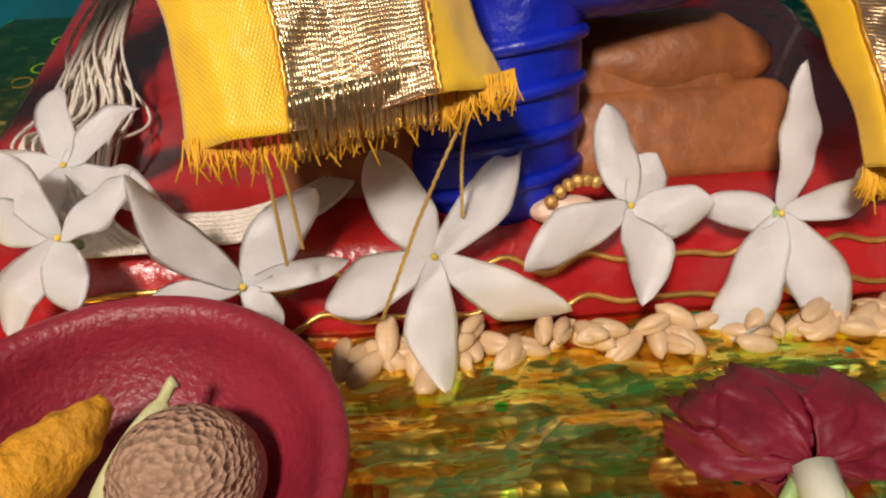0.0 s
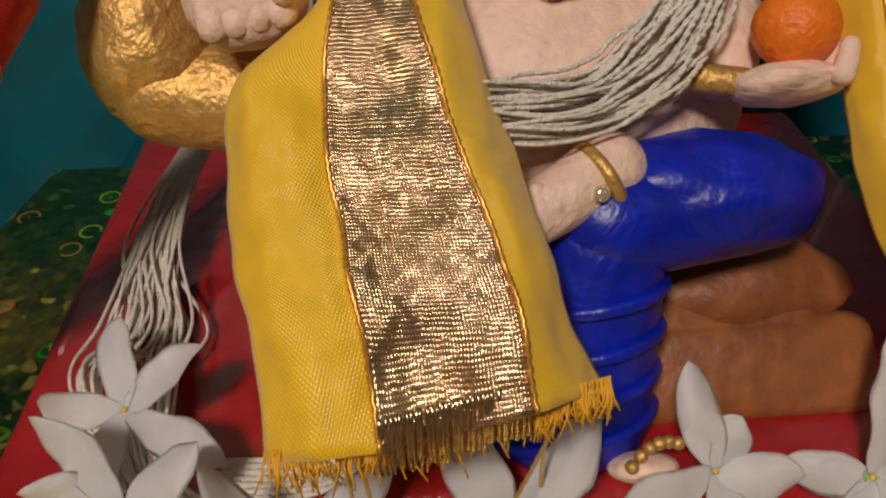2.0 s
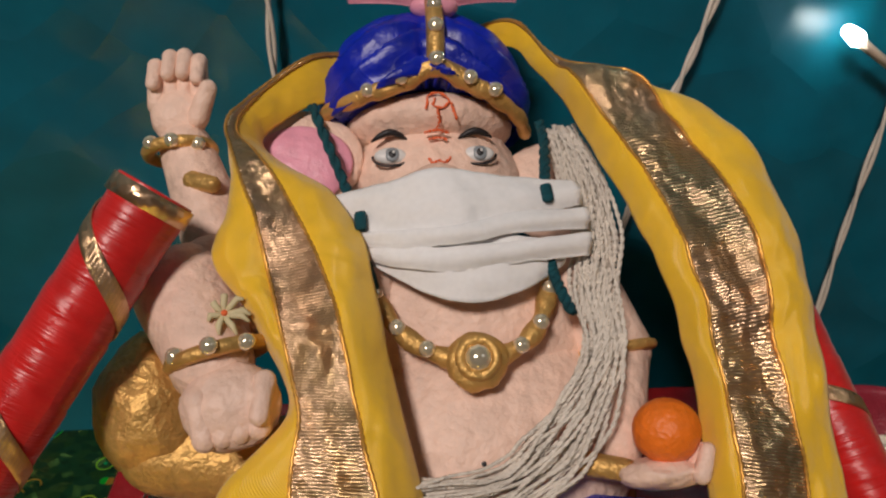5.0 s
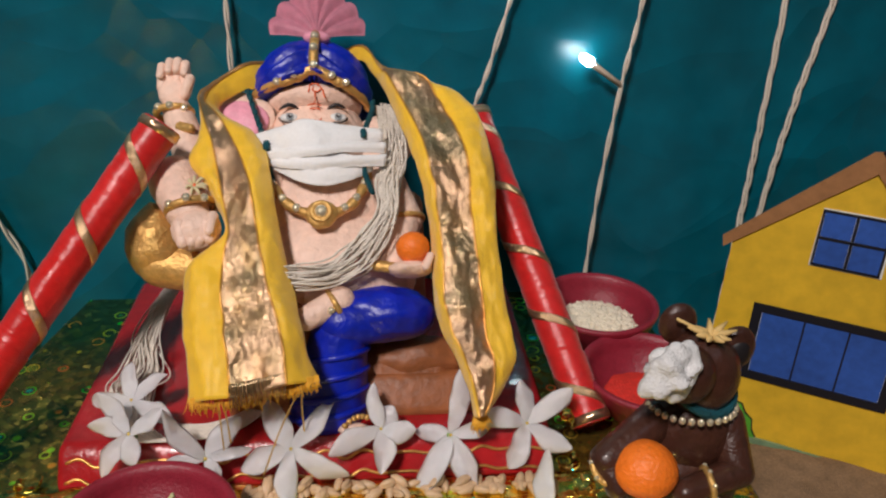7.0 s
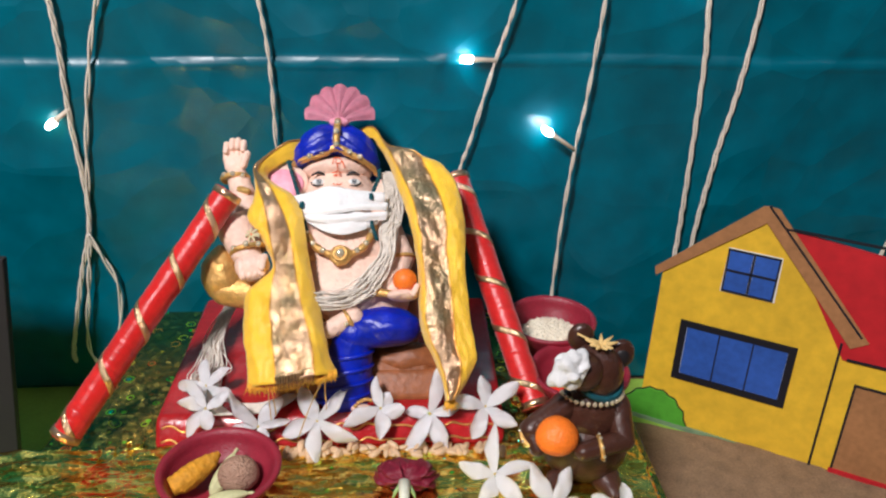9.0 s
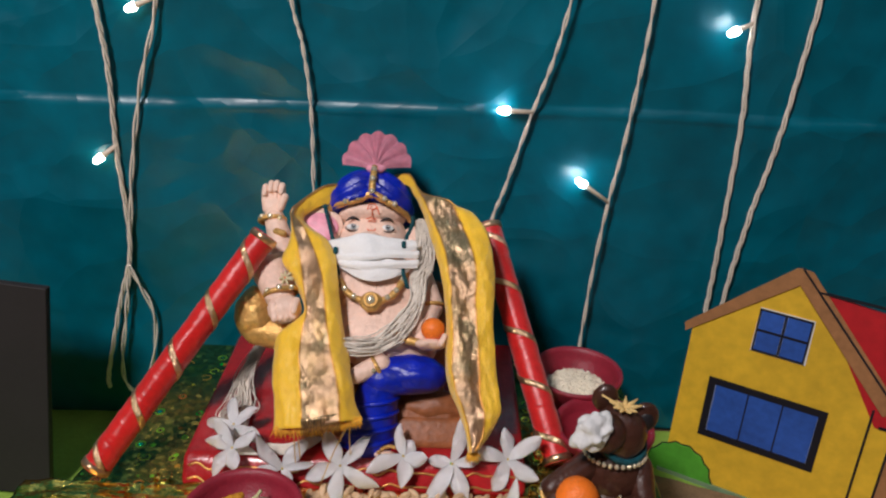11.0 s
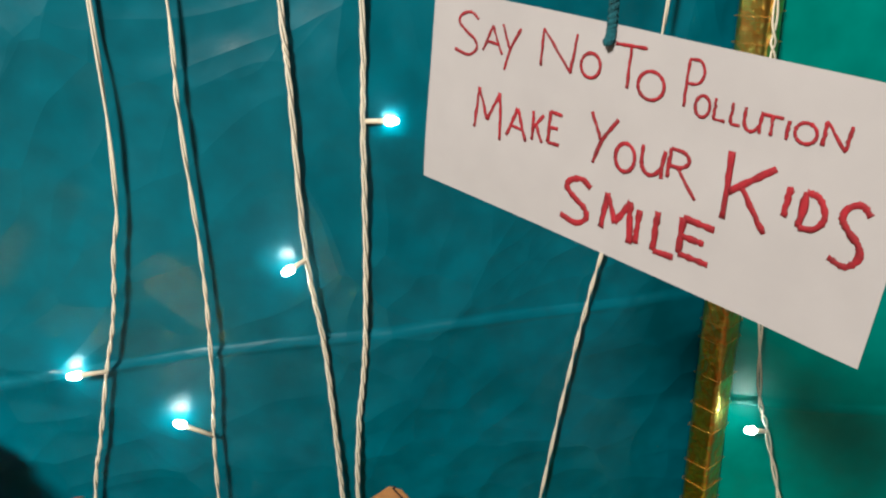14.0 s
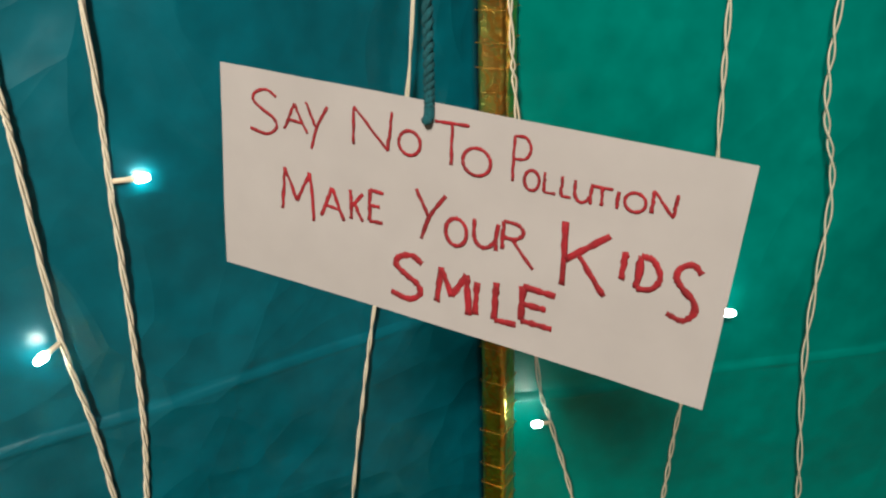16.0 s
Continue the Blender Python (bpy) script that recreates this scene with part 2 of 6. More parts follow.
M["black"] = mat("black_paint", (0.012, 0.01, 0.012), 0.5)
M["eye_white"] = mat("eye_white", (0.75, 0.75, 0.73), 0.4)
M["eye_grey"] = mat("eye_grey", (0.25, 0.28, 0.3), 0.4)
M["vermilion"] = mat("vermilion_mark", (0.80, 0.14, 0.03), 0.7, vary=0.4, scale=1500)
M["gem"] = mat("glass_gem", (0.92, 0.82, 0.58), 0.12, 0.65, spec=1.0, coat=1.0)
M["yellow"] = mat("yellow_satin", (0.95, 0.58, 0.010), 0.32, vary=0.12, scale=250, sheen=0.3, aniso=0.5)
weave(M["yellow"], 12, 0.35, 0.6, (9, 1, 1), 40, 0.6)
M["band"] = lurex("gold_lurex")
M["band_edge"] = mat("copper_piping", (0.75, 0.40, 0.08), 0.35, 0.7, vary=0.3, scale=1500)
M["strip"] = mat("gold_foil_strip", (0.85, 0.62, 0.34), 0.2, 0.95, vary=0.4, scale=900)
M["fray"] = mat("yellow_thread", (0.86, 0.46, 0.02), 0.6)
M["goldthread"] = mat("gold_thread", (0.80, 0.55, 0.15), 0.35, 0.6)
M["cotton"] = mat("cotton_thread", (0.92, 0.84, 0.73), 0.9, vary=0.15, scale=900, bump=0.8, bump_scale=2500)
M["gauze"] = mat("white_gauze", (0.95, 0.94, 0.93), 0.9, vary=0.06, scale=900, sub=0.15, bump=0.5, bump_scale=1400)
weave(M["gauze"], 40, 0.3)
M["tealcord"] = mat("teal_wool_cord", (0.006, 0.085, 0.11), 0.85, vary=0.4, scale=2500, bump=0.9, bump_scale=3000)
M["petal"] = mat("white_petal", (0.95, 0.95, 0.97), 0.45, vary=0.05, scale=250, bump=0.25, bump_scale=300, sub=0.2)
M["pistil"] = mat("yellow_pistil", (0.75, 0.55, 0.08), 0.6)
M["stem"] = mat("green_stem", (0.30, 0.42, 0.16), 0.5, vary=0.25)
M["clay"] = mat("maroon_painted_clay", (0.26, 0.018, 0.035), 0.38, vary=0.2, scale=500, bump=0.3, bump_scale=1200)
M["turmeric"] = mat("turmeric_skin", (0.66, 0.30, 0.008), 0.7, vary=0.35, scale=500, bump=0.8, bump_scale=700)
M["cardamom"] = mat("cardamom_husk", (0.56, 0.55, 0.28), 0.6, vary=0.2, scale=400, bump=0.5, bump_scale=600)
M["areca"] = mat("areca_skin", (0.40, 0.24, 0.16), 0.65, vary=0.2, scale=500)
nt = M["areca"].node_tree
_v = nt.nodes.new("ShaderNodeTexVoronoi")
_v.inputs["Scale"].default_value = 900
_c = nt.nodes.new("ShaderNodeTexCoord")
_m = nt.nodes.new("ShaderNodeMapping")
_m.inputs["Scale"].default_value = (1.0, 1.0, 1.9)
nt.links.new(_c.outputs["Object"], _m.inputs["Vector"])
nt.links.new(_m.outputs["Vector"], _v.inputs["Vector"])
_b = nt.nodes.new("ShaderNodeBump")
_b.inputs["Strength"].default_value, _b.inputs["Distance"].default_value = 1.0, 0.0008
nt.links.new(_v.outputs["Distance"], _b.inputs["Height"])
nt.links.new(_b.outputs["Normal"], nt.nodes["Principled BSDF"].inputs["Normal"])
M["wheat"] = mat("wheat_grain", (0.62, 0.43, 0.25), 0.45, vary=0.22, scale=700, per_object=0.5, sub=0.1)
M["rose"] = mat("rose_petal", (0.15, 0.003, 0.018), 0.6, vary=0.35, scale=250, bump=0.3, bump_scale=500)
M["kumkum"] = mat("red_powder", (0.72, 0.03, 0.015), 0.9, vary=0.3, scale=800, bump=0.9, bump_scale=1200)
M["rice"] = mat("rice_grain", (0.82, 0.74, 0.58), 0.6, vary=0.15, scale=600)
M["red_satin"] = mat("red_satin_ribbon", (0.56, 0.013, 0.010), 0.27, vary=0.25, scale=300, sheen=0.2, aniso=0.6, bump=0.4, bump_scale=120)
streaks(M["red_satin"], 0.0006)
M["mouse"] = mat("dark_brown_paint", (0.055, 0.020, 0.012), 0.33, vary=0.35, scale=300, bump=0.5, bump_scale=450, coat=0.2)
M["wool"] = mat("white_wool", (0.82, 0.81, 0.80), 0.95, vary=0.06, scale=800, bump=0.9, bump_scale=1500)
M["wire"] = mat("white_plastic_cable", (0.74, 0.66, 0.55), 0.45, vary=0.1, scale=800)
M["bulb"] = mat("lit_bulb", (1.0, 0.97, 0.84), 0.2, emit=40.0)
M["bulb_warm"] = mat("lit_warm_bulb", (1.0, 0.80, 0.52), 0.2, emit=16.0)
M["socket"] = mat("bulb_socket", (0.78, 0.66, 0.52), 0.4)
# orange and olive patches paint in what the pole's faces reflect
M["gold_wrap"] = foil("gold_holo_wrap", [(0.95, 0.55, 0.10), (0.75, 0.68, 0.16), (0.90, 0.42, 0.08), (0.50, 0.58, 0.18)], 0.28, 0.3, 60)
# white sheet with the sign's shade put into a grey base colour
M["paper"] = mat("shaded_white_paper", (0.36, 0.33, 0.345), 0.8, vary=0.05, scale=120, bump=0.08, bump_scale=150)
M["marker"] = mat("red_marker", (0.22, 0.004, 0.012), 0.8, vary=0.5, scale=700)
M["house_yellow"] = mat("yellow_poster_paint", (0.78, 0.49, 0.014), 0.6, vary=0.2, scale=150)
M["house_red"] = mat("red_poster_paint", (0.50, 0.012, 0.018), 0.55, vary=0.2, scale=150)
M["house_brown"] = mat("brown_crayon", (0.36, 0.17, 0.06), 0.7, vary=0.25, scale=300)
M["house_blue"] = mat("blue_poster_paint", (0.035, 0.10, 0.42), 0.55, vary=0.25, scale=300)
M["ink"] = mat("black_marker_ink", (0.008, 0.008, 0.014), 0.55)
M["card_edge"] = mat("white_card", (0.75, 0.75, 0.72), 0.8)
M["bush"] = mat("green_poster_paint", (0.10, 0.36, 0.02), 0.6, vary=0.25, scale=200)
M["leaf"] = mat("grass_blade", (0.045, 0.12, 0.02), 0.5, vary=0.4, scale=200, per_object=0.3)
M["dark_board"] = mat("dark_grey_board", (0.018, 0.014, 0.015), 0.75, vary=0.15)
M["steel"] = mat("grey_metal", (0.5, 0.5, 0.5), 0.35, 0.8)
M["gold_wave"] = mat("gold_relief_line", (0.66, 0.38, 0.10), 0.35, 0.8, vary=0.4, scale=500)


def holo_paper(name):
    """Dark green holographic gift paper with glinting rings in many colours."""
    m = mat(name, (0.10, 0.15, 0.03), 0.25, 0.9)
    nt = m.node_tree
    b = nt.nodes["Principled BSDF"]
    tc = nt.nodes.new("ShaderNodeTexCoord")
    v = nt.nodes.new("ShaderNodeTexVoronoi")
    v.inputs["Scale"].default_value, v.inputs["Randomness"].default_value = 150, 1.0
    nt.links.new(tc.outputs["Object"], v.inputs["Vector"])
    ring = nt.nodes.new("ShaderNodeValToRGB")
    for pos, val in ((0.30, 0.0), (0.33, 1.0), (0.37, 1.0), (0.40, 0.0)):
        e = ring.color_ramp.elements.new(pos)
        e.color = (val, val, val, 1)
    ring.color_ramp.elements[0].color = (0, 0, 0, 1)
    ring.color_ramp.elements[-1].color = (0, 0, 0, 1)
    nt.links.new(v.outputs["Distance"], ring.inputs["Fac"])
    hue = nt.nodes.new("ShaderNodeHueSaturation")
    hue.inputs["Color"].default_value = (0.9, 0.25, 0.05, 1)
    sep = nt.nodes.new("ShaderNodeSeparateColor")
    nt.links.new(v.outputs["Color"], sep.inputs["Color"])
    rng = nt.nodes.new("ShaderNodeMapRange")
    rng.inputs["To Min"].default_value, rng.inputs["To Max"].default_value = 0.48, 0.80
    nt.links.new(sep.outputs["Red"], rng.inputs["Value"])
    nt.links.new(rng.outputs["Result"], hue.inputs["Hue"])
    n = nt.nodes.new("ShaderNodeTexNoise")
    n.inputs["Scale"].default_value, n.inputs["Detail"].default_value = 14, 3
    nt.links.new(tc.outputs["Object"], n.inputs["Vector"])
    base = nt.nodes.new("ShaderNodeValToRGB")
    base.color_ramp.elements[0].position, base.color_ramp.elements[1].position = 0.42, 0.62
    base.color_ramp.elements[0].color, base.color_ramp.elements[1].color = (0.10, 0.22, 0.05, 1), (0.46, 0.30, 0.05, 1)
    nt.links.new(n.outputs["Fac"], base.inputs["Fac"])
    pick = nt.nodes.new("ShaderNodeMath")
    pick.operation = "MULTIPLY"
    cut = nt.nodes.new("ShaderNodeMath")
    cut.operation = "GREATER_THAN"
    cut.inputs[1].default_value = 0.45
    nt.links.new(sep.outputs["Green"], cut.inputs[0])
    nt.links.new(ring.outputs["Color"], pick.inputs[0])
    nt.links.new(cut.outputs[0], pick.inputs[1])
    mix = nt.nodes.new("ShaderNodeMix")
    mix.data_type = "RGBA"
    nt.links.new(pick.outputs[0], mix.inputs[0])
    nt.links.new(base.outputs["Color"], mix.inputs[6])
    nt.links.new(hue.outputs["Color"], mix.inputs[7])
    nt.links.new(mix.outputs[2], b.inputs["Base Color"])
    rr = nt.nodes.new("ShaderNodeMapRange")
    rr.inputs["To Min"].default_value, rr.inputs["To Max"].default_value = 0.24, 0.55
    nt.links.new(pick.outputs[0], rr.inputs["Value"])
    nt.links.new(rr.outputs["Result"], b.inputs["Roughness"])
    n2 = nt.nodes.new("ShaderNodeTexNoise")
    n2.inputs["Scale"].default_value, n2.inputs["Detail"].default_value = 60, 4
    nt.links.new(tc.outputs["Object"], n2.inputs["Vector"])
    bp = nt.nodes.new("ShaderNodeBump")
    bp.inputs["Strength"].default_value, bp.inputs["Distance"].default_value = 0.5, 0.002
    nt.links.new(n2.outputs["Fac"], bp.inputs["Height"])
    nt.links.new(bp.outputs["Normal"], b.inputs["Normal"])
    return m




def holo_spots(m, scale):
    """Scattered foil spots over a foil, each one's colour partly a painted-in glint."""
    nt = m.node_tree
    b = nt.nodes["Principled BSDF"]
    old = b.inputs["Base Color"].links[0].from_socket
    tc = nt.nodes.new("ShaderNodeTexCoord")
    v = nt.nodes.new("ShaderNodeTexVoronoi")
    v.inputs["Scale"].default_value = scale
    nt.links.new(tc.outputs["Object"], v.inputs["Vector"])
    sep = nt.nodes.new("ShaderNodeSeparateColor")
    nt.links.new(v.outputs["Color"], sep.inputs["Color"])
    size = nt.nodes.new("ShaderNodeMath")
    size.operation = "MULTIPLY_ADD"
    size.inputs[1].default_value, size.inputs[2].default_value = 0.6, -0.30
    nt.links.new(sep.outputs[1], size.inputs[0])
    inside = nt.nodes.new("ShaderNodeMath")
    inside.operation = "LESS_THAN"
    nt.links.new(v.outputs["Distance"], inside.inputs[0])
    nt.links.new(size.outputs[0], inside.inputs[1])
    hue = nt.nodes.new("ShaderNodeCombineColor")
    hue.mode = "HSV"
    hue.inputs[1].default_value, hue.inputs[2].default_value = 0.92, 1.0
    span = nt.nodes.new("ShaderNodeMath")
    span.operation = "MULTIPLY"
    span.inputs[1].default_value = 0.5
    nt.links.new(sep.outputs[0], span.inputs[0])
    nt.links.new(span.outputs[0], hue.inputs[0])
    mix = nt.nodes.new("ShaderNodeMix")
    mix.data_type = "RGBA"
    nt.links.new(inside.outputs[0], mix.inputs[0])
    nt.links.new(old, mix.inputs[6])
    nt.links.new(hue.outputs[0], mix.inputs[7])
    nt.links.new(mix.outputs[2], b.inputs["Base Color"])


M["holo"] = holo_paper("green_holo_paper")
holo_spots(M["holo"], 150)
glitter(M["holo"], 420, 0.5)


# ---- building tools: shapes are given in centimetres ----
def thing(name, label, category, group="", kind=""):
    return tagged(new(name), label, category, group, kind)


def to_mesh(name, bm, mats, smooth=True):
    bm.transform(Matrix.Scale(CM, 4))
    me = bpy.data.meshes.new(name)
    bm.normal_update()
    bm.to_mesh(me)
    bm.free()
    for m in mats if isinstance(mats, (list, tuple)) else [mats]:
        me.materials.append(m)
    if smooth:
        for p in me.polygons:
            p.use_smooth = True
    return me


def part(name, bm, mats, parent=None, label="", smooth=True):
    ob = new(name, to_mesh(name, bm, mats, smooth))
    if parent:
        ob.parent = parent
    return tagged(ob, label)


def box(bm, lo, hi, m=None, bevel=0.0, segs=2, mi=0):
    b2 = bmesh.new()
    c = [(a + b) / 2 for a, b in zip(lo, hi)]
    s = [b - a for a, b in zip(lo, hi)]
    bmesh.ops.create_cube(b2, size=1, matrix=Matrix.Translation(c) @ Matrix.Diagonal((*s, 1)))
    if bevel:
        bmesh.ops.bevel(b2, geom=b2.edges[:], offset=bevel, segments=segs, profile=0.5, affect="EDGES")
    merge(bm, b2, m, mi)


def merge(bm, b2, m=None, mi=0):
    if m is not None:
        b2.transform(m)
    me = bpy.data.meshes.new("scratch")
    for f in b2.faces:
        f.material_index = mi
    b2.to_mesh(me)
    b2.free()
    bm.from_mesh(me)
    bpy.data.meshes.remove(me)


def ball(bm, c, r, m=None, mi=0, u=24, v=16, lump=0.0, seed=0.0):
    b2 = bmesh.new()
    bmesh.ops.create_uvsphere(b2, u_segments=u, v_segments=v, radius=1)
    rr = (r, r, r) if isinstance(r, (int, float)) else r
    for q in b2.verts:
        k = 1 + lump * noise.noise(Vector(q.co) * 2.2 + Vector((seed, seed, 0)))
        q.co = Vector((q.co.x * rr[0] * k + c[0], q.co.y * rr[1] * k + c[1], q.co.z * rr[2] * k + c[2]))
    merge(bm, b2, m, mi)


def smooth_path(pts, n):
    """A Catmull-Rom curve through the points."""
    p = [Vector(q) for q in pts]
    p = [2 * p[0] - p[1]] + p + [2 * p[-1] - p[-2]]
    out = []
    spans = len(p) - 3
    for k in range(n + 1):
        f = k / n * spans
        i = min(int(f), spans - 1)
        t = f - i
        a, b, c, d = p[i:i + 4]
        out.append(0.5 * (2 * b + (c - a) * t + (2 * a - 5 * b + 4 * c - d) * t * t + (3 * b - a - 3 * c + d) * t ** 3))
    return out


def tube(bm, pts, r, sides=8, mi=0, m=None, caps=True):
    """A round bar along points; r is one radius or one for each point."""
    pts = [Vector(q) for q in pts]
    rs = [r] * len(pts) if isinstance(r, (int, float)) else r
    rings = []
    up = Vector((0.013, 0.027, 1))
    for k, q in enumerate(pts):
        d = (pts[min(k + 1, len(pts) - 1)] - pts[max(k - 1, 0)]).normalized()
        side = d.cross(up)
        if side.length < 0.05:
            side = d.cross(Vector((1, 0, 0)))
        side.normalize()
        up = side.cross(d).normalized()
        ring = []
        for s in range(sides):
            a = 2 * math.pi * s / sides
            p = q + rs[k] * (math.cos(a) * side + math.sin(a) * up)
            ring.append(bm.verts.new(m @ p if m is not None else p))
        rings.append(ring)
    for a, b in zip(rings, rings[1:]):
        for s in range(sides):
            f = bm.faces.new((a[s], a[(s + 1) % sides], b[(s + 1) % sides], b[s]))
            f.material_index = mi
    if caps:
        for ring in (rings[0][::-1], rings[-1]):
            f = bm.faces.new(ring)
            f.material_index = mi


def capsule(bm, a, b, ra, rb, mi=0, m=None, sides=16, flat=1.0):
    """A limb from a to b with round ends."""
    a, b = Vector(a), Vector(b)
    pts, rs = [], []
    d = (b - a).normalized()
    for k in range(7):
        s = math.pi / 2 * (1 - k / 6)
        pts.append(a - d * ra * math.sin(s))
        rs.append(max(ra * math.cos(s), 0.01))
    for k in range(7):
        s = math.pi / 2 * k / 6
        pts.append(b + d * rb * math.sin(s))
        rs.append(max(rb * math.cos(s), 0.01))
    tube(bm, pts, rs, sides, mi, m)


def ring(bm, c, r, thick, m=None, mi=0, n=28, flat=1.0):
    """A closed band round the local z axis."""
    b2 = bmesh.new()
    rows = []
    for k in range(n):
        a = 2 * math.pi * k / n
        row = []
        for s in range(8):
            e = 2 * math.pi * s / 8
            rad = thick * math.cos(e)
            row.append(b2.verts.new((c[0] + (r[0] + rad) * math.cos(a), c[1] + (r[1] + rad) * math.sin(a), c[2] + flat * thick * math.sin(e))))
        rows.append(row)
    for k in range(n):
        for s in range(8):
            b2.faces.new((rows[k][s], rows[(k + 1) % n][s], rows[(k + 1) % n][(s + 1) % 8], rows[k][(s + 1) % 8]))
    merge(bm, b2, m, mi)


def lathe(bm, profile, n=48, m=None, mi=0, wobble=0.0):
    b2 = bmesh.new()
    rows = []
    for r, z in profile:
        row = []
        for k in range(n):
            a = 2 * math.pi * k / n
            w = 1 + wobble * noise.noise(Vector((math.cos(a), math.sin(a), z)))
            row.append(b2.verts.new((r * w * math.cos(a), r * w * math.sin(a), z)))
        rows.append(row)
    for p, q in zip(rows, rows[1:]):
        for k in range(n):
            b2.faces.new((p[k], p[(k + 1) % n], q[(k + 1) % n], q[k]))
    merge(bm, b2, m, mi)


def sheet(bm, fn, nu, nv, mi=0):
    """A grid of points fn(u, v), u and v from 0 to 1, with its uv map."""
    uv = bm.loops.layers.uv.verify()
    grid = [[bm.verts.new(fn(i / nu, j / nv)) for j in range(nv + 1)] for i in range(nu + 1)]
    for i in range(nu):
        for j in range(nv):
            f = bm.faces.new((grid[i][j], grid[i + 1][j], grid[i + 1][j + 1], grid[i][j + 1]))
            f.material_index = mi
            for loop, (a, b) in zip(f.loops, ((i, j), (i + 1, j), (i + 1, j + 1), (i, j + 1))):
                loop[uv].uv = (a / nu, b / nv)


def solid(ob, cm, offset=-1.0):
    md = ob.modifiers.new("thickness", "SOLIDIFY")
    md.thickness, md.offset = cm * CM, offset
    return ob


def place(m):
    """A pose given in centimetres."""
    m = m.copy()
    m.translation *= CM
    return m



# ---- the setting ----
FLOOR = -7.3
WALL_Y = 14.9


def cloth_wall(name, material, a, b, lo, hi, label, seam=None, seed=0.0):
    """A hanging cloth between two points of the plan, with soft folds and a pressed crease."""
    bm = bmesh.new()
    a, b = Vector((*a, 0)), Vector((*b, 0))
    d = b - a
    n = Vector((d.y, -d.x, 0)).normalized()

    def at(u, v):
        z = lo + (hi - lo) * v
        p = a + d * u
        q = Vector((p.x * 0.09 + seed, z * 0.03, 0.3))
        w = 0.45 * noise.noise(q) + 0.22 * noise.noise(Vector((p.x * 0.22 + z * 0.12, z * 0.16, seed + 4))) + 0.10 * abs(noise.noise(Vector((p.x * 0.5 + z * 0.4, z * 0.3 - p.x * 0.25, seed + 9))))
        if seam is not None:
            line = seam + 0.15 * math.sin(p.x * 0.11)
            g = z - line
            w += 0.14 * math.exp(-(g / 0.16) ** 2) + (0.22 if g < 0 else 0.0) * math.exp(-abs(g) / 5)
        return p + n * w + Vector((0, 0, z))

    sheet(bm, at, int(d.length / 0.55), int((hi - lo) / 0.22))
    ob = solid(part(name, bm, material), 0.12, 1.0)
    return tagged(ob, label, "cloth wall", kind="structure")


cloth_wall("wall_north", M["teal"], (-75, WALL_Y), (44.2, WALL_Y), FLOOR, 62, "teal satin backdrop cloth with a pressed crease", 13.95)
cloth_wall("wall_east", M["teal_side"], (43.4, 11.5), (100, -11.4), FLOOR, 62, "green satin side cloth hanging in folds", 8.5, 7.0)

bm = bmesh.new()
box(bm, (-150, -150, FLOOR - 2), (150, 150, FLOOR - 0.1))
tagged(part("floor", bm, M["table"], smooth=False), "dark wooden table top under the display", "floor", kind="structure")
bm = bmesh.new()
box(bm, (-34, -9, FLOOR - 0.12), (46, 14.7, FLOOR), bevel=0.03, segs=1)
tagged(part("felt_sheet", bm, M["lime"], smooth=False), "lime green felt sheet under the display", "felt", kind="structure")
for name, lo, hi in (("wall_west", (-152, -150, FLOOR), (-150, 150, 130)), ("wall_south", (-150, -152, FLOOR), (150, -150, 130)), ("wall_far_east", (150, -150, FLOOR), (152, 150, 130)), ("wall_far_north", (-150, 150, FLOOR), (150, 152, 130))):
    bm = bmesh.new()
    box(bm, lo, hi)
    tagged(part(name, bm, M["plaster"], smooth=False), "plain cream room wall", "wall", kind="structure")
bm = bmesh.new()
box(bm, (-150, -150, 130), (150, 150, 132))
tagged(part("ceiling", bm, M["plaster"], smooth=False), "plain cream ceiling", "ceiling", kind="structure")

# sand yard in front of the house
bm = bmesh.new()


def yard(u, v):
    x, y = 14.6 + 30 * u, -12 + (23.5 - 11 * u) * v
    z = FLOOR + 0.25 + 0.12 * noise.noise(Vector((x * 0.5, y * 0.5, 0))) + 0.05 * noise.noise(Vector((x * 2, y * 2, 3)))
    if min(u, v, 1 - u, 1 - v) < 0.01:
        z = FLOOR + 0.02
    return Vector((x, y, z))


sheet(bm, yard, 80, 70)
tagged(part("ground", bm, M["sand"]), "brown sandy yard in front of the house", "sand", kind="structure")

# raised plinth wrapped in gift paper
bm = bmesh.new()
b2 = bmesh.new()
low = [b2.verts.new(p) for p in ((-14.9, -12, FLOOR), (15.2, -12, FLOOR), (14.6, 11.9, FLOOR), (-9.9, 11.9, FLOOR))]
top = [b2.verts.new((q.co.x, q.co.y, 0.0)) for q in low]
b2.faces.new(low[::-1])
b2.faces.new(top)
for k in range(4):
    b2.faces.new((low[k], low[(k + 1) % 4], top[(k + 1) % 4], top[k]))
bmesh.ops.bevel(b2, geom=b2.edges[:], offset=0.12, segments=2, profile=0.5, affect="EDGES")
merge(bm, b2)
plinth = thing("plinth", "raised box wrapped in dark green holographic gift paper", "plinth")
part("body", bm, M["holo"], plinth)
# crumpled gold foil runner laid along the front of the plinth
bm = bmesh.new()


def runner(u, v):
    x, y = -14.4 + 29.0 * u, -9.5 + 9.3 * v
    z = 0.12 + 0.10 * noise.noise(Vector((x * 1.1 + y, y * 1.7 - x * 0.4, 8))) + 0.16 * noise.noise(Vector((x * 0.22, y * 1.1, 1))) + 0.10 * abs(noise.noise(Vector((x * 0.5, y * 2.0, 5))))
    return Vector((x, y, max(z, 0.02)))


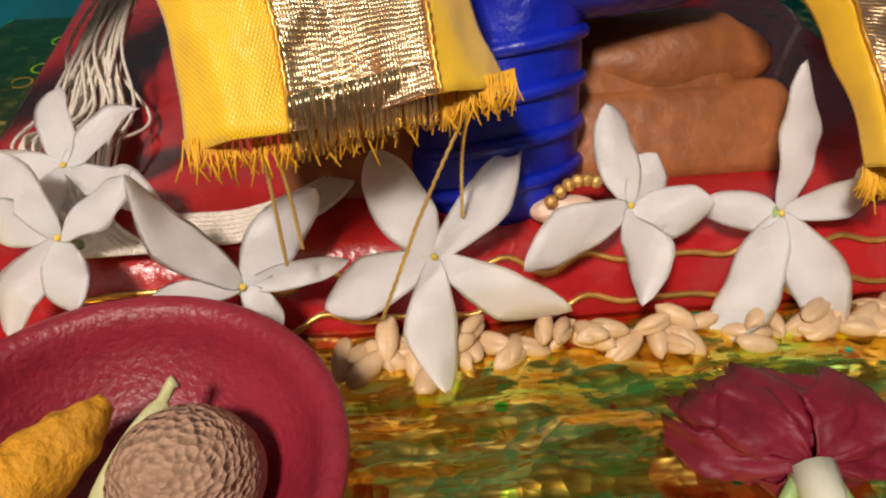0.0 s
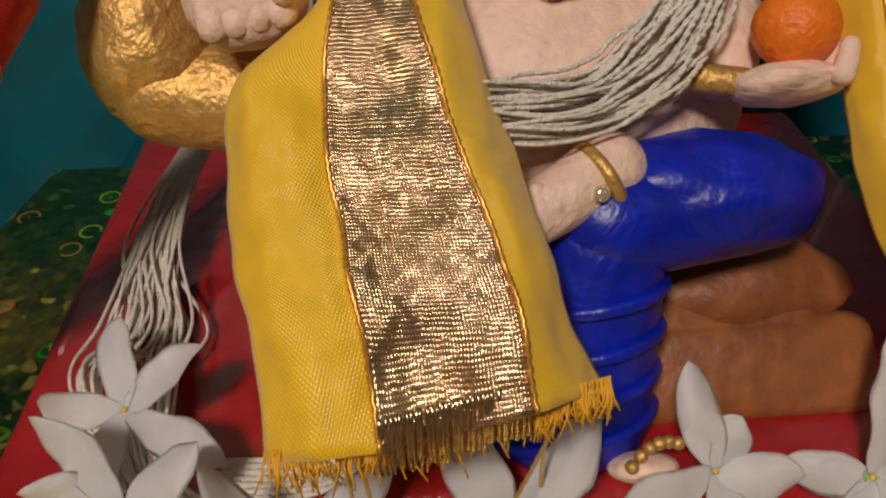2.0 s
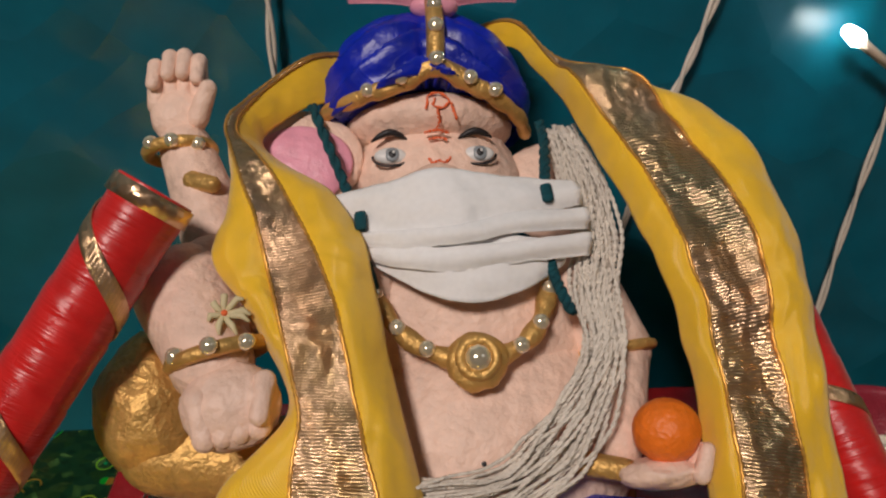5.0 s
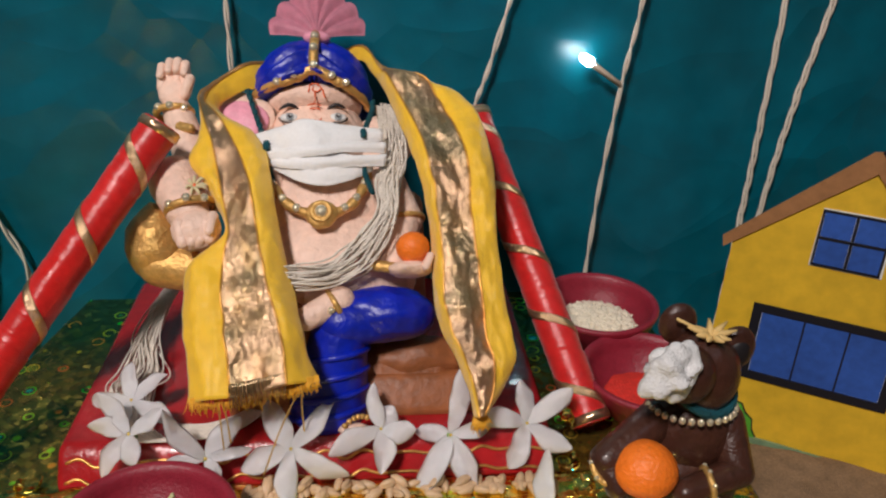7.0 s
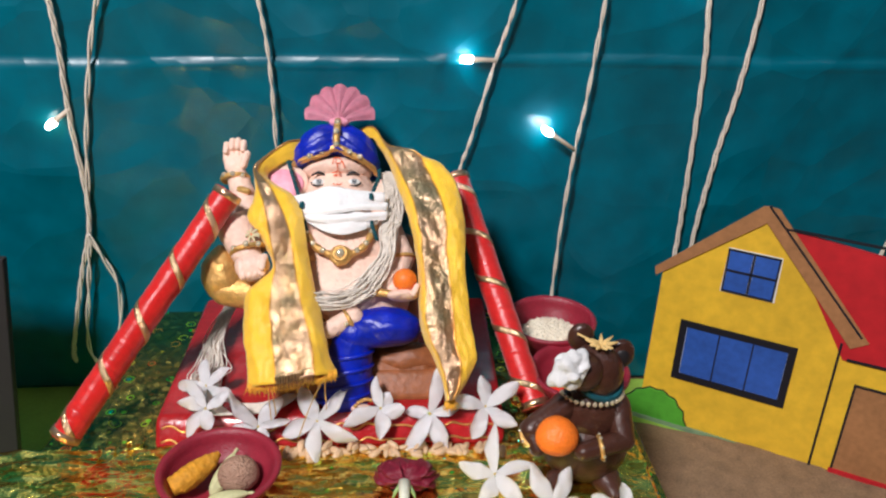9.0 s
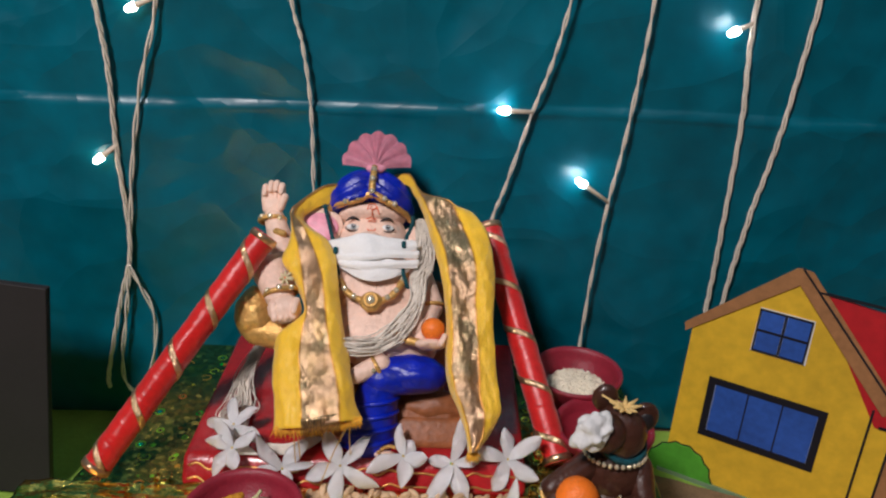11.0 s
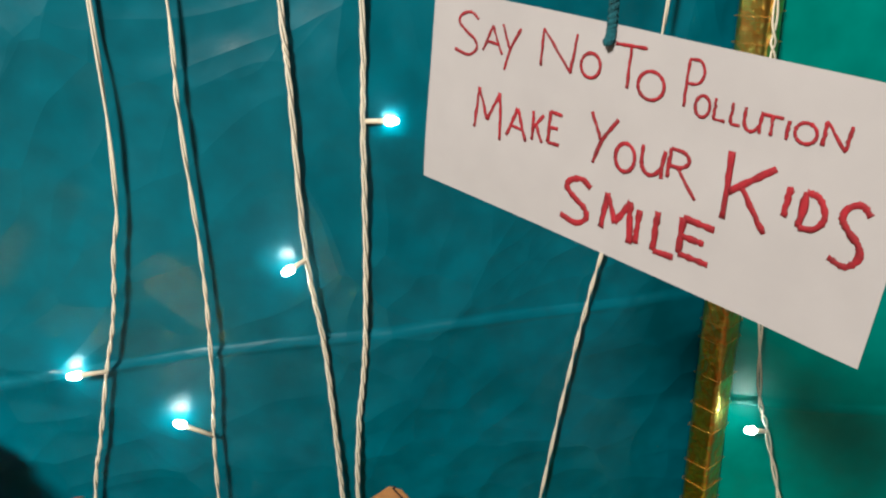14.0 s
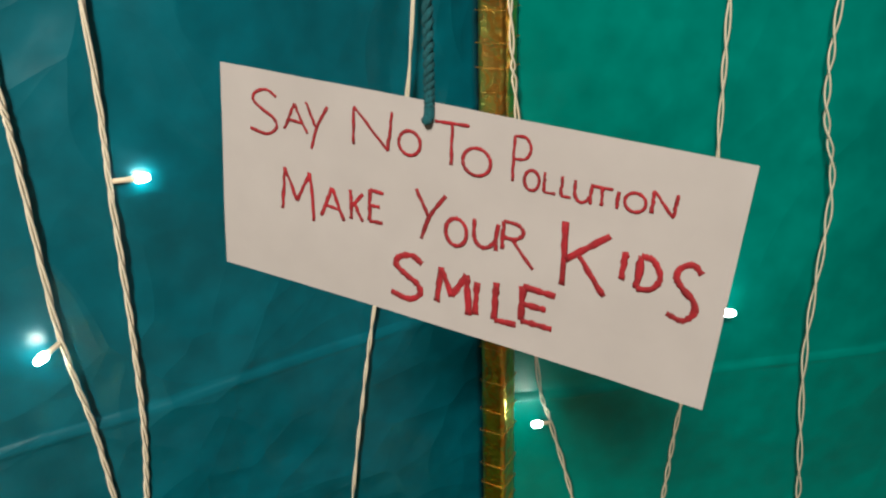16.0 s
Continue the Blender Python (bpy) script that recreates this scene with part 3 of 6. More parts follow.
sheet(bm, runner, 150, 90)
# stretched gold and lime colour bands stand in for broad reflections
M["gold_foil"] = foil("gold_green_foil", [(0.95, 0.60, 0.05), (1.0, 0.86, 0.20), (0.78, 0.46, 0.05), (0.62, 0.86, 0.14)], 0.2, 0.04, 50, 380, 0.009, (0.28, 1.3, 1))
holo_spots(M["gold_foil"], 230)
runner_ob = thing("foil_runner", "crumpled gold and green holographic foil on the plinth", "foil")
solid(part("sheet", bm, M["gold_foil"], runner_ob), 0.015, 1.0)

# ---- the red painted base under the statue ----
base = thing("pedestal", "glossy red painted pedestal with a gold wavy line", "pedestal")
bm = bmesh.new()
box(bm, (-7.3, -0.35, 0.02), (8.5, 11.2, 1.25), bevel=0.28, segs=4)
for q in bm.verts:
    q.co += 0.06 * Vector((noise.noise(q.co * 0.8), noise.noise(q.co * 0.8 + Vector((5, 0, 0))), 0.5 * noise.noise(q.co + Vector((0, 9, 0)))))
for q in bm.verts:
    if q.co.y < 1.0:
        q.co.y += 0.72 * q.co.z
part("slab", bm, M["red_paint"], base)
for side in (0.35, 0.85):
    bm = bmesh.new()
    tube(bm, [(-7.0 + 15.2 * k / 120, -0.38 + 0.72 * (side + 0.13 * math.sin(k * 0.62) * (0.5 + 0.5 * math.sin(k * 0.21))), side + 0.13 * math.sin(k * 0.62) * (0.5 + 0.5 * math.sin(k * 0.21))) for k in range(121)], 0.05, 6)
    part("gold_line", bm, M["gold_wave"], base, "gold wavy line")

# ---- the statue: one plain mesh, leaning back on its seat ----
LEAN = Matrix(((1, 0, 0, 1.0), (0, 0.682, -0.731, 3.48), (0, 0.731, 0.682, 5.96), (0, 0, 0, 1)))  # x, along the body, out of the body
bm = bmesh.new()
SK, PK, BL, GO, BR, OR, BK, EW, EG, VM, GM = range(11)


def sball(c, r, mi, lump=0.0, seed=0.0, u=28, v=18):
    ball(bm, c, r, LEAN, mi, u, v, lump, seed)


def slimb(a, b, ra, rb, mi, sides=18):
    capsule(bm, a, b, ra, rb, mi, LEAN, sides)


def gem(c, r=0.16):
    ball(bm, c, (r, r, r * 0.7), LEAN, GM, 10, 6)


sball((0.2, 0.4, -2.0), (3.0, 2.5, 1.95), SK, 0.05)
sball((0.0, 2.6, -1.75), (2.7, 1.9, 1.45), SK, 0.05, 3)
sball((0.0, 0.06, -0.06), (0.08, 0.085, 0.035), BK)
slimb((-2.2, 3.2, -1.3), (-4.5, 3.4, -0.9), 1.1, 0.95, SK)
slimb((-4.95, 3.15, -0.55), (-4.4, 1.9, 0.12), 0.95, 0.70, SK)
# lower hand with its fingers closed
sball((-4.02, 1.16, 0.46), (0.80, 0.72, 0.52), SK, 0.05)
for k in range(4):
    slimb((-4.48 + 0.29 * k, 1.25, 0.72), (-4.36 + 0.27 * k, 0.66 + 0.05 * k, 0.68), 0.24, 0.21, SK, 12)
slimb((-3.45, 1.5, 0.75), (-3.5, 0.95, 0.95), 0.19, 0.15, SK, 10)
# raised arm and hand
slimb((-4.3, 3.3, -1.5), (-5.4, 6.4, -1.7), 0.78, 0.52, SK)
sball((-5.52, 7.05, -1.6), (0.56, 0.62, 0.36), SK, 0.04)
for k, h in enumerate((8.0, 8.2, 8.22, 8.1)):
    slimb((-5.93 + 0.27 * k, 7.25, -1.55), (-5.95 + 0.28 * k, h, -1.38), 0.21, 0.17, SK, 12)
    slimb((-5.95 + 0.28 * k, h, -1.38), (-5.95 + 0.28 * k, h - 0.45, -1.2), 0.17, 0.14, SK, 10)
slimb((-5.1, 6.9, -1.4), (-4.88, 7.42, -1.2), 0.22, 0.18, SK, 12)
for (c, r, tilt) in (((-5.5, 6.3, -1.7), 0.62, 6), ((-4.28, 2.0, 0.2), 0.76, 14), ((-5.05, 3.95, -1.15), 0.66, 12)):
    m = LEAN @ Matrix.Translation(c) @ pose(0, 0, 0, -90, 0, tilt)
    ring(bm, (0, 0, 0), (r, r * 0.95), 0.13, m, GO)
for c in ((-5.5, 6.3, -1.02), (-5.95, 6.32, -1.2), (-5.05, 6.28, -1.2), (-4.25, 2.05, 1.1), (-3.72, 2.12, 0.85), (-4.85, 1.95, 0.75)):
    gem(c, 0.15)
slimb((-5.1, 5.5, -1.15), (-4.7, 5.35, -0.95), 0.2, 0.17, GO, 10)
# bolster at the side
sball((-5.7, 1.35, -1.5), (1.05, 1.35, 1.25), GO, 0.12, 2)
slimb((-5.5, 0.6, -1.5), (-3.2, 0.2, -1.6), 0.85, 0.8, GO)
# far arm and its open palm with a ball
slimb((2.0, 3.2, -1.5), (2.7, 2.0, -1.3), 0.95, 0.72, SK)
slimb((2.7, 2.0, -1.3), (2.35, 0.3, -0.5), 0.7, 0.5, SK)
ring(bm, (0, 0, 0), (0.74, 0.74), 0.1, LEAN @ Matrix.Translation((2.68, 1.95, -1.25)) @ pose(0, 0, 0, -90, 0, 8), GO)
sball((2.85, -0.22, 0.25), (0.75, 0.26, 0.6), SK, 0.12, 5)
for k in range(4):
    slimb((3.1 + 0.08 * k, -0.25, 0.1 + 0.22 * k), (3.5, 0.12, 0.1 + 0.2 * k), 0.16, 0.13, SK, 8)
sball((2.94, 0.45, 0.5), (0.55, 0.53, 0.53), OR, 0.02)
slimb((1.6, 0.0, 0.05), (2.3, -0.15, 0.2), 0.22, 0.2, GO, 10)
# head, ears, trunk
sball((-0.42, 5.6, -2.75), (1.85, 1.9, 1.45), SK, 0.03)
sball((-0.45, 4.7, -1.9), (1.25, 1.3, 1.0), SK)
sball((-0.5, 6.95, -2.5), (1.8, 0.65, 1.45), SK)
sball((-3.25, 6.15, -1.95), (1.35, 1.1, 0.3), SK, 0.05)
sball((-3.15, 6.0, -1.74), (1.05, 0.82, 0.2), PK, 0.05)
sball((2.1, 5.6, -2.7), (1.2, 1.1, 0.3), SK, 0.05)
for q in ((-0.45, 4.8, -1.1), (-0.3, 3.9, -0.35)):
    sball(q, (0.8, 0.9, 0.6), SK)
for sx, bx in ((-1.34, -1.36), (0.41, 0.36)):
    sball((sx, 6.03, -1.48), (0.33, 0.175, 0.10), EW, 0, 0, 16, 10)
    sball((sx + 0.03, 6.03, -1.405), (0.15, 0.155, 0.04), EG, 0, 0, 14, 8)
    sball((sx + 0.03, 6.03, -1.385), (0.08, 0.085, 0.035), BK, 0, 0, 12, 8)
    # white dot on the pupil, a painted-in glint
    sball((sx + 0.06, 6.07, -1.365), (0.03, 0.035, 0.03), EW, 0, 0, 8, 6)
    arc = [(bx - 0.36 + 0.12 * k, 6.35 + 0.17 * math.sin(math.pi * k / 6.5), -1.43 - 0.03 * abs(k - 3)) for k in range(7)]
    tube(bm, arc, [0.02, 0.055, 0.07, 0.075, 0.07, 0.055, 0.02], 6, BK, LEAN)
    rim = [(sx + 0.36 * math.cos(a), 6.01 + 0.22 * math.sin(a), -1.40 - 0.06 * abs(math.cos(a))) for a in [math.pi * (1 + k / 8) for k in range(9)]]
    tube(bm, rim, 0.03, 5, BK, LEAN)
for mark in ([(-0.62, 6.82), (-0.55, 7.12), (-0.30, 7.16), (-0.16, 6.98), (-0.30, 6.84), (-0.48, 6.92), (-0.42, 7.05)], [(-0.12, 6.95), (-0.05, 6.72), (-0.02, 6.62)], [(-0.40, 6.82), (-0.36, 6.6), (-0.44, 6.44)], [(-0.66, 6.42), (-0.40, 6.46), (-0.16, 6.40)], [(-0.58, 6.30), (-0.36, 6.33), (-0.20, 6.28)], [(-0.60, 5.90), (-0.50, 5.80), (-0.38, 5.86), (-0.28, 5.80), (-0.15, 5.92)]):
    line = [(p.x + 0.02 * math.sin(k * 2.1), p.y, (-1.29 if p.y < 6.35 else -1.29 + 0.28 * min(1, (p.y - 6.35) / 0.35)) - 0.02) for k, p in enumerate(smooth_path([(x, y, 0) for x, y in mark], 14))]
    tube(bm, line, [0.024 + 0.013 * math.sin(k * 2.7) for k in range(15)], 6, VM, LEAN)
# turban with wrapped folds, gold edge and pink fan
b2 = bmesh.new()
bmesh.ops.create_uvsphere(b2, u_segments=140, v_segments=90, radius=1)
for q in b2.verts:
    x, y, z = q.co
    lap = (3.1 * (y + 0.75 * abs(x + 0.05)) + 0.3) % 1.0
    fold = 0.15 * lap * (1 - max(0.0, (lap - 0.86) / 0.14)) + 0.022 * math.sin(21 * (y + 0.55 * abs(x)) + 2 * x) + 0.02 * noise.noise(Vector((x * 3, y * 9, z * 3))) - 0.05 * math.exp(-(x / 0.10) ** 2)
    k = 0.95 + fold * (0.4 + 0.6 * max(0, z))
    q.co = Vector((2.27 * x * k - 0.58, 2.22 * y * k + 7.35, 2.05 * z * k - 2.6))
    low = 6.95 + 0.45 * max(0, 1 - abs(q.co.x + 0.45) / 1.9)
    if q.co.y < low:
        q.co.y = low
        q.co.z = min(q.co.z, -1.3)
merge(bm, b2, LEAN, BL)
edge = [(-2.85, 7.1, -2.4), (-2.55, 7.1, -1.7), (-1.85, 7.17, -1.12), (-1.1, 7.3, -0.86), (-0.42, 7.55, -0.66), (0.2, 7.3, -0.84), (0.72, 7.1, -1.05), (1.3, 6.88, -1.6), (1.55, 6.75, -2.3)]
tube(bm, smooth_path(edge, 30), [0.13 + 0.07 * math.sin(math.pi * k / 30) + 0.025 * math.sin(k * 2.2) for k in range(31)], 8, GO, LEAN)
tube(bm, smooth_path([(-0.42, 7.45, -0.64), (-0.40, 8.2, -0.50), (-0.38, 9.15, -0.95)], 14), 0.18, 8, GO, LEAN)
for c in ((-0.4, 7.6, -0.40), (-0.4, 8.25, -0.30), (-0.38, 8.9, -0.62), (-1.1, 7.32, -0.62), (-1.75, 7.2, -0.92), (0.25, 7.3, -0.62), (0.75, 7.12, -0.82)):
    gem(c, 0.16)
b2 = bmesh.new()
grid = []
for i in range(71):
    a = math.radians(-76 + 152 * i / 70)
    lobe = abs(math.sin(math.pi * i / 10))
    row = []
    for j in range(11):
        f = j / 10
        r = 0.25 + (1.62 + 0.30 * math.cos(a) + 0.10 * lobe) * f
        pinch = 0.40 + 0.56 * f
        row.append(b2.verts.new((-0.34 + r * math.sin(a) * pinch * 0.98, 9.0 + r * math.cos(a) * 1.02, -1.05 + 0.20 * lobe * f + 0.28 * f * (1 - f) - 0.30 * f * f - 0.25 * math.sin(a) ** 2)))
    grid.append(row)
for i in range(70):
    for j in range(10):
        b2.faces.new((grid[i][j], grid[i][j + 1], grid[i + 1][j + 1], grid[i + 1][j]))
bmesh.ops.solidify(b2, geom=b2.faces[:], thickness=0.4)
merge(bm, b2, LEAN, PK)
sball((-0.35, 9.15, -1.2), (0.5, 0.25, 0.3), PK)
# necklace
neck = smooth_path([(-1.85, 3.6, -0.75), (-1.6, 2.75, -0.3), (-1.0, 2.05, 0.0), (-0.05, 1.72, 0.12), (0.85, 2.05, 0.0), (1.3, 2.75, -0.3), (1.5, 3.6, -0.8)], 36)
tube(bm, neck, [0.17 + 0.03 * math.sin(k * 1.3) for k in range(37)], 10, GO, LEAN)
sball((-0.04, 1.72, 0.22), (0.52, 0.50, 0.25), GO, 0.1)
ring(bm, (0, 0, 0), (0.3, 0.3), 0.09, LEAN @ Matrix.Translation((-0.04, 1.76, 0.42)), GO)
gem((-0.04, 1.76, 0.45), 0.24)
for k in (4, 9, 13, 23, 27, 32):
    q = neck[k]
    gem((q.x, q.y, q.z + 0.2), 0.15)
# legs, feet, seat
sball((1.95, -1.5, -0.75), (1.8, 0.92, 1.1), BL, 0.10, 1)
slimb((0.6, -1.8, -0.5), (2.95, -1.55, -0.8), 0.85, 0.72, BL)
slimb((0.5, -2.1, -0.8), (0.1, -4.3, -1.95), 0.95, 1.3, BL, 26)
for u0, xx, rr, zz in ((-2.7, 0.42, 1.02, -1.08), (-3.3, 0.3, 1.12, -1.4), (-3.9, 0.18, 1.22, -1.72), (-4.45, 0.1, 1.3, -2.02)):
    ring(bm, (0, 0, 0), (rr, rr), 0.11, LEAN @ Matrix.Translation((xx, u0, zz)) @ pose(0, 0, 0, -72, 0, 9), BL, 36)
slimb((0.55, -1.15, -0.1), (-0.5, -1.75, 0.1), 0.5, 0.40, SK)
for k in range(4):
    slimb((-0.5 - 0.12 * k, -1.5 - 0.14 * k, 0.3), (-0.75 - 0.1 * k, -1.75 - 0.14 * k, 0.25), 0.15, 0.12, SK, 8)
ring(bm, (0, 0, 0), (0.5, 0.5), 0.1, LEAN @ Matrix.Translation((0.4, -1.3, -0.1)) @ pose(0, 0, 0, 0, 90, 30), GO)
gem((0.3, -1.55, 0.38), 0.13)
sball((-2.2, -1.9, -1.0), (1.9, 1.3, 1.1), BR, 0.05)
sball((3.0, -2.75, -2.3), (1.9, 0.85, 0.75), BR, 0.1, 4)
sball((0.95, -5.2, -1.0), (0.5, 0.22, 0.4), SK)
for k in range(6):
    sball((0.68 + 0.14 * k, -4.98 + 0.05 * k - 0.02 * (k - 2.5) ** 2, -0.55 - 0.03 * k), 0.10, GO, 0, 0, 10, 6)
for lo, hi in (((-3.2, -4.9, -3.2), (4.2, -2.6, -1.75)), ((0.8, -4.85, -2.9), (5.0, -3.2, -1.65)),):
    box(bm, lo, hi, LEAN, 0.42, 4, BR)
box(bm, (-3.3, -3.0, -6.0), (3.6, 4.0, -3.2), LEAN, 0.6, 3, BR)
for q in bm.verts:
    if q.co.z < 1.2:
        q.co.z = 1.2
statue = part("statue", bm, [M[k] for k in ("skin", "pink", "blue", "gold_paint", "brown", "orange", "black", "eye_white", "eye_grey", "vermilion", "gem")])
tagged(statue, "painted plaster seated elephant-headed statue in a blue turban", "statue")


# ---- the stole over the statue's shoulders ----
def stole_side(rows, wave, seed, parent):
    """rows: outer edge, band, band, inner edge (x, along) and the height out of the body."""
    n = 90
    edges = [smooth_path([(r[2 * e], r[2 * e + 1], r[8]) for r in rows], n) for e in range(4)]

    def at(a, b, lift):
        def fn(u, v):
            k = u * n
            i = min(int(k), n - 1)
            f = k - i
            p = edges[a][i].lerp(edges[a][i + 1], f).lerp(edges[b][i].lerp(edges[b][i + 1], f), v)
            ends_in = min(1, u * 5)
            w = (a + (b - a) * v) / 3
            p.z += lift + 0.34 * math.sin(math.pi * w) * ends_in - 0.22 * abs(2 * w - 1) ** 4 * ends_in
            p.z += wave * (0.9 * math.sin(p.x * 2.9 + p.y * 0.45 + seed) + 1.2 * noise.noise(Vector((p.x * 0.8, p.y * 0.9, seed))) + 0.55 * noise.noise(Vector((p.x * 1.9 + p.y * 0.8, p.y * 0.7, seed + 8)))) * ends_in
            p.z += 0.05 * noise.noise(Vector((p.x * 4.5, p.y * 2.2, seed + 2))) * ends_in
            p.x += 0.05 * noise.noise(Vector((w * 2, p.y * 1.4, seed + 5)))
            return LEAN @ p
        return fn

    for a, b, nm, mt, lift in ((0, 1, "cloth", "yellow", 0.0), (1, 2, "gold_band", "band", 0.02), (2, 3, "cloth", "yellow", 0.0)):
        bm = bmesh.new()
        sheet(bm, at(a, b, lift), 130, 20)
        solid(part(nm, bm, M[mt], parent, "" if nm == "cloth" else "gold lurex band woven into the stole"), 0.05, 0)
    for e in (1, 2):
        bm = bmesh.new()
        f = at(e, e, 0.05)
        pts = [f(k / 240, 0) for k in range(241)]
        for k, p in enumerate(pts):
            p.x += 0.018 * (k % 2)
        tube(bm, pts, 0.032, 5)
        part("piping", bm, M["band_edge"], parent, "copper stitched piping")
    return [LEAN @ e[-1] for e in edges]


stole = thing("stole", "yellow satin stole with a gold band and frayed ends", "stole")
LEFT = [(-1.2, 8.9, -1.21, 8.87, -1.22, 8.84, -1.3, 7.9, -2.7), (-2.7, 8.36, -2.71, 8.33, -2.72, 8.28, -2.75, 7.3, -1.75), (-3.72, 7.42, -3.73, 7.38, -3.74, 7.3, -3.46, 6.80, -1.2), (-4.33, 6.5, -4.34, 6.4, -4.2, 6.3, -3.82, 6.25, -0.8),
        (-4.30, 5.79, -4.22, 5.73, -3.77, 5.71, -3.18, 5.5, -0.4), (-4.2, 4.6, -3.82, 4.71, -3.21, 4.76, -2.32, 4.73, 0.0), (-4.42, 3.71, -3.53, 3.69, -2.73, 3.78, -1.82, 3.64, 0.3),
        (-3.88, 2.85, -3.31, 2.65, -2.33, 2.7, -1.63, 2.5, 0.5), (-3.45, 2.06, -3.12, 1.84, -2.14, 1.75, -1.46, 1.6, 0.65), (-3.10, 1.0, -2.9, 0.9, -2.0, 0.85, -1.28, 0.7, 0.8),
        (-4.10, -0.16, -3.05, -0.16, -1.75, -0.25, -1.05, -0.3, 0.95), (-4.21, -1.15, -3.0, -1.2, -1.51, -1.27, -0.77, -1.31, 1.1), (-4.15, -2.1, -2.85, -2.13, -1.22, -2.25, -0.56, -2.25, 1.25),
        (-3.97, -2.92, -2.72, -2.92, -1.03, -2.95, -0.40, -2.98, 1.35), (-3.81, -4.45, -2.55, -4.36, -0.92, -4.05, -0.02, -3.87, 1.45)]
RIGHT = [(0.4, 9.5, 0.39, 9.48, 0.38, 9.46, 0.3, 8.8, -2.9), (1.41, 9.12, 1.39, 9.10, 1.37, 9.07, 1.28, 8.6, -1.75), (2.21, 7.85, 2.15, 7.82, 2.01, 7.78, 1.7, 7.9, -1.3), (3.66, 7.32, 3.53, 7.28, 2.24, 7.3, 2.05, 7.13, -0.9), (4.73, 6.68, 3.98, 6.32, 2.62, 6.31, 2.38, 6.25, -0.6),
         (5.41, 5.52, 4.5, 5.03, 3.21, 4.8, 2.8, 4.76, -0.1), (5.72, 4.01, 4.85, 3.68, 3.51, 3.48, 3.17, 3.49, 0.3), (5.80, 2.67, 4.87, 2.59, 3.7, 2.3, 3.38, 2.3, 0.45), (5.72, 1.05, 4.95, 1.04, 3.78, 1.09, 3.54, 1.2, 0.5),
         (5.82, -0.1, 5.05, -0.15, 3.88, 0.06, 3.58, 0.07, 0.5), (5.92, -1.45, 5.12, -1.3, 3.86, -1.25, 3.6, -1.34, 0.5), (6.1, -2.54, 5.2, -2.43, 4.06, -2.39, 3.82, -2.31, 0.5), (6.1, -3.3, 5.39, -3.43, 4.46, -3.32, 4.25, -3.24, 0.5),
         (5.65, -4.25, 5.25, -4.46, 4.79, -4.44, 4.62, -4.29, 0.4), (5.15, -4.97, 4.99, -5.03, 4.84, -5.1, 4.73, -5.02, 0.3)]
ends = [stole_side(LEFT, 0.16, 0.0, stole), stole_side(RIGHT, 0.16, 3.0, stole)]
rnd = random.Random(4)
for which, count in ((0, 300), (1, 160)):
    bm = bmesh.new()
    e = ends[which]
    for k in range(count):
        u = rnd.random() * 2.999
        i = int(u)
        p = e[i].lerp(e[i + 1], u - i)
        ln = rnd.uniform(0.10, 0.36) * (1.6 if rnd.random() < 0.08 else 1)
        d = Vector((rnd.uniform(-0.5, 0.5), -0.55 + rnd.uniform(-0.3, 0.4), -0.75))
        tube(bm, [p + Vector((0, 0.1, 0.1)), p + d * ln * 0.5, p + d * ln + Vector((rnd.uniform(-0.1, 0.1), 0, -0.06))], 0.011, 4)
    tagged(part("fringe", bm, M["fray"], stole, "frayed yellow thread ends"), kind="stuff")
# gold strips that have come loose at the hem of the band
for k in range(30):
    p = ends[0][1].lerp(ends[0][2], (k + rnd.random() * 0.6) / 30.5)
    ln = rnd.uniform(0.25, 0.8)
    bm = bmesh.new()
    sheet(bm, lambda u, v: p + Vector((0.042 * (v - 0.5), -0.10 * math.sin(u * 2) - 0.05 - 0.1 * u, 0.55 - (0.5 + 0.30 * ln) * u)) + Vector((rnd.uniform(-0.006, 0.006), 0, 0)), 5, 1)
    solid(part("loose_strip", bm, M["strip"], stole, "loose metallic strip at the hem"), 0.012, 0)
for (a, b, c) in (((0.55, -0.25, 4.15), (-0.15, -0.75, 2.82), (-0.77, -0.95, 1.15)), ((0.5, -0.2, 4.1), (0.40, 0.1, 3.0), (0.41, 0.2, 1.85)), ((-1.95, -0.55, 3.7), (-1.90, -0.75, 2.9), (-1.85, -0.95, 2.2)), ((-1.80, -0.55, 3.7), (-1.70, -0.75, 3.0), (-1.63, -0.95, 2.45))):
    bm = bmesh.new()
    tube(bm, [Vector(p) + Vector((0.012 * (k % 2), 0, 0)) for k, p in enumerate(smooth_path([a, b, c], 50))], 0.025, 5)
    part("loose_thread", bm, M["goldthread"], stole, "loose gold thread hanging from the hem")

# ---- the face mask ----
mask = thing("face_mask", "folded white gauze face mask tied over the trunk", "mask")


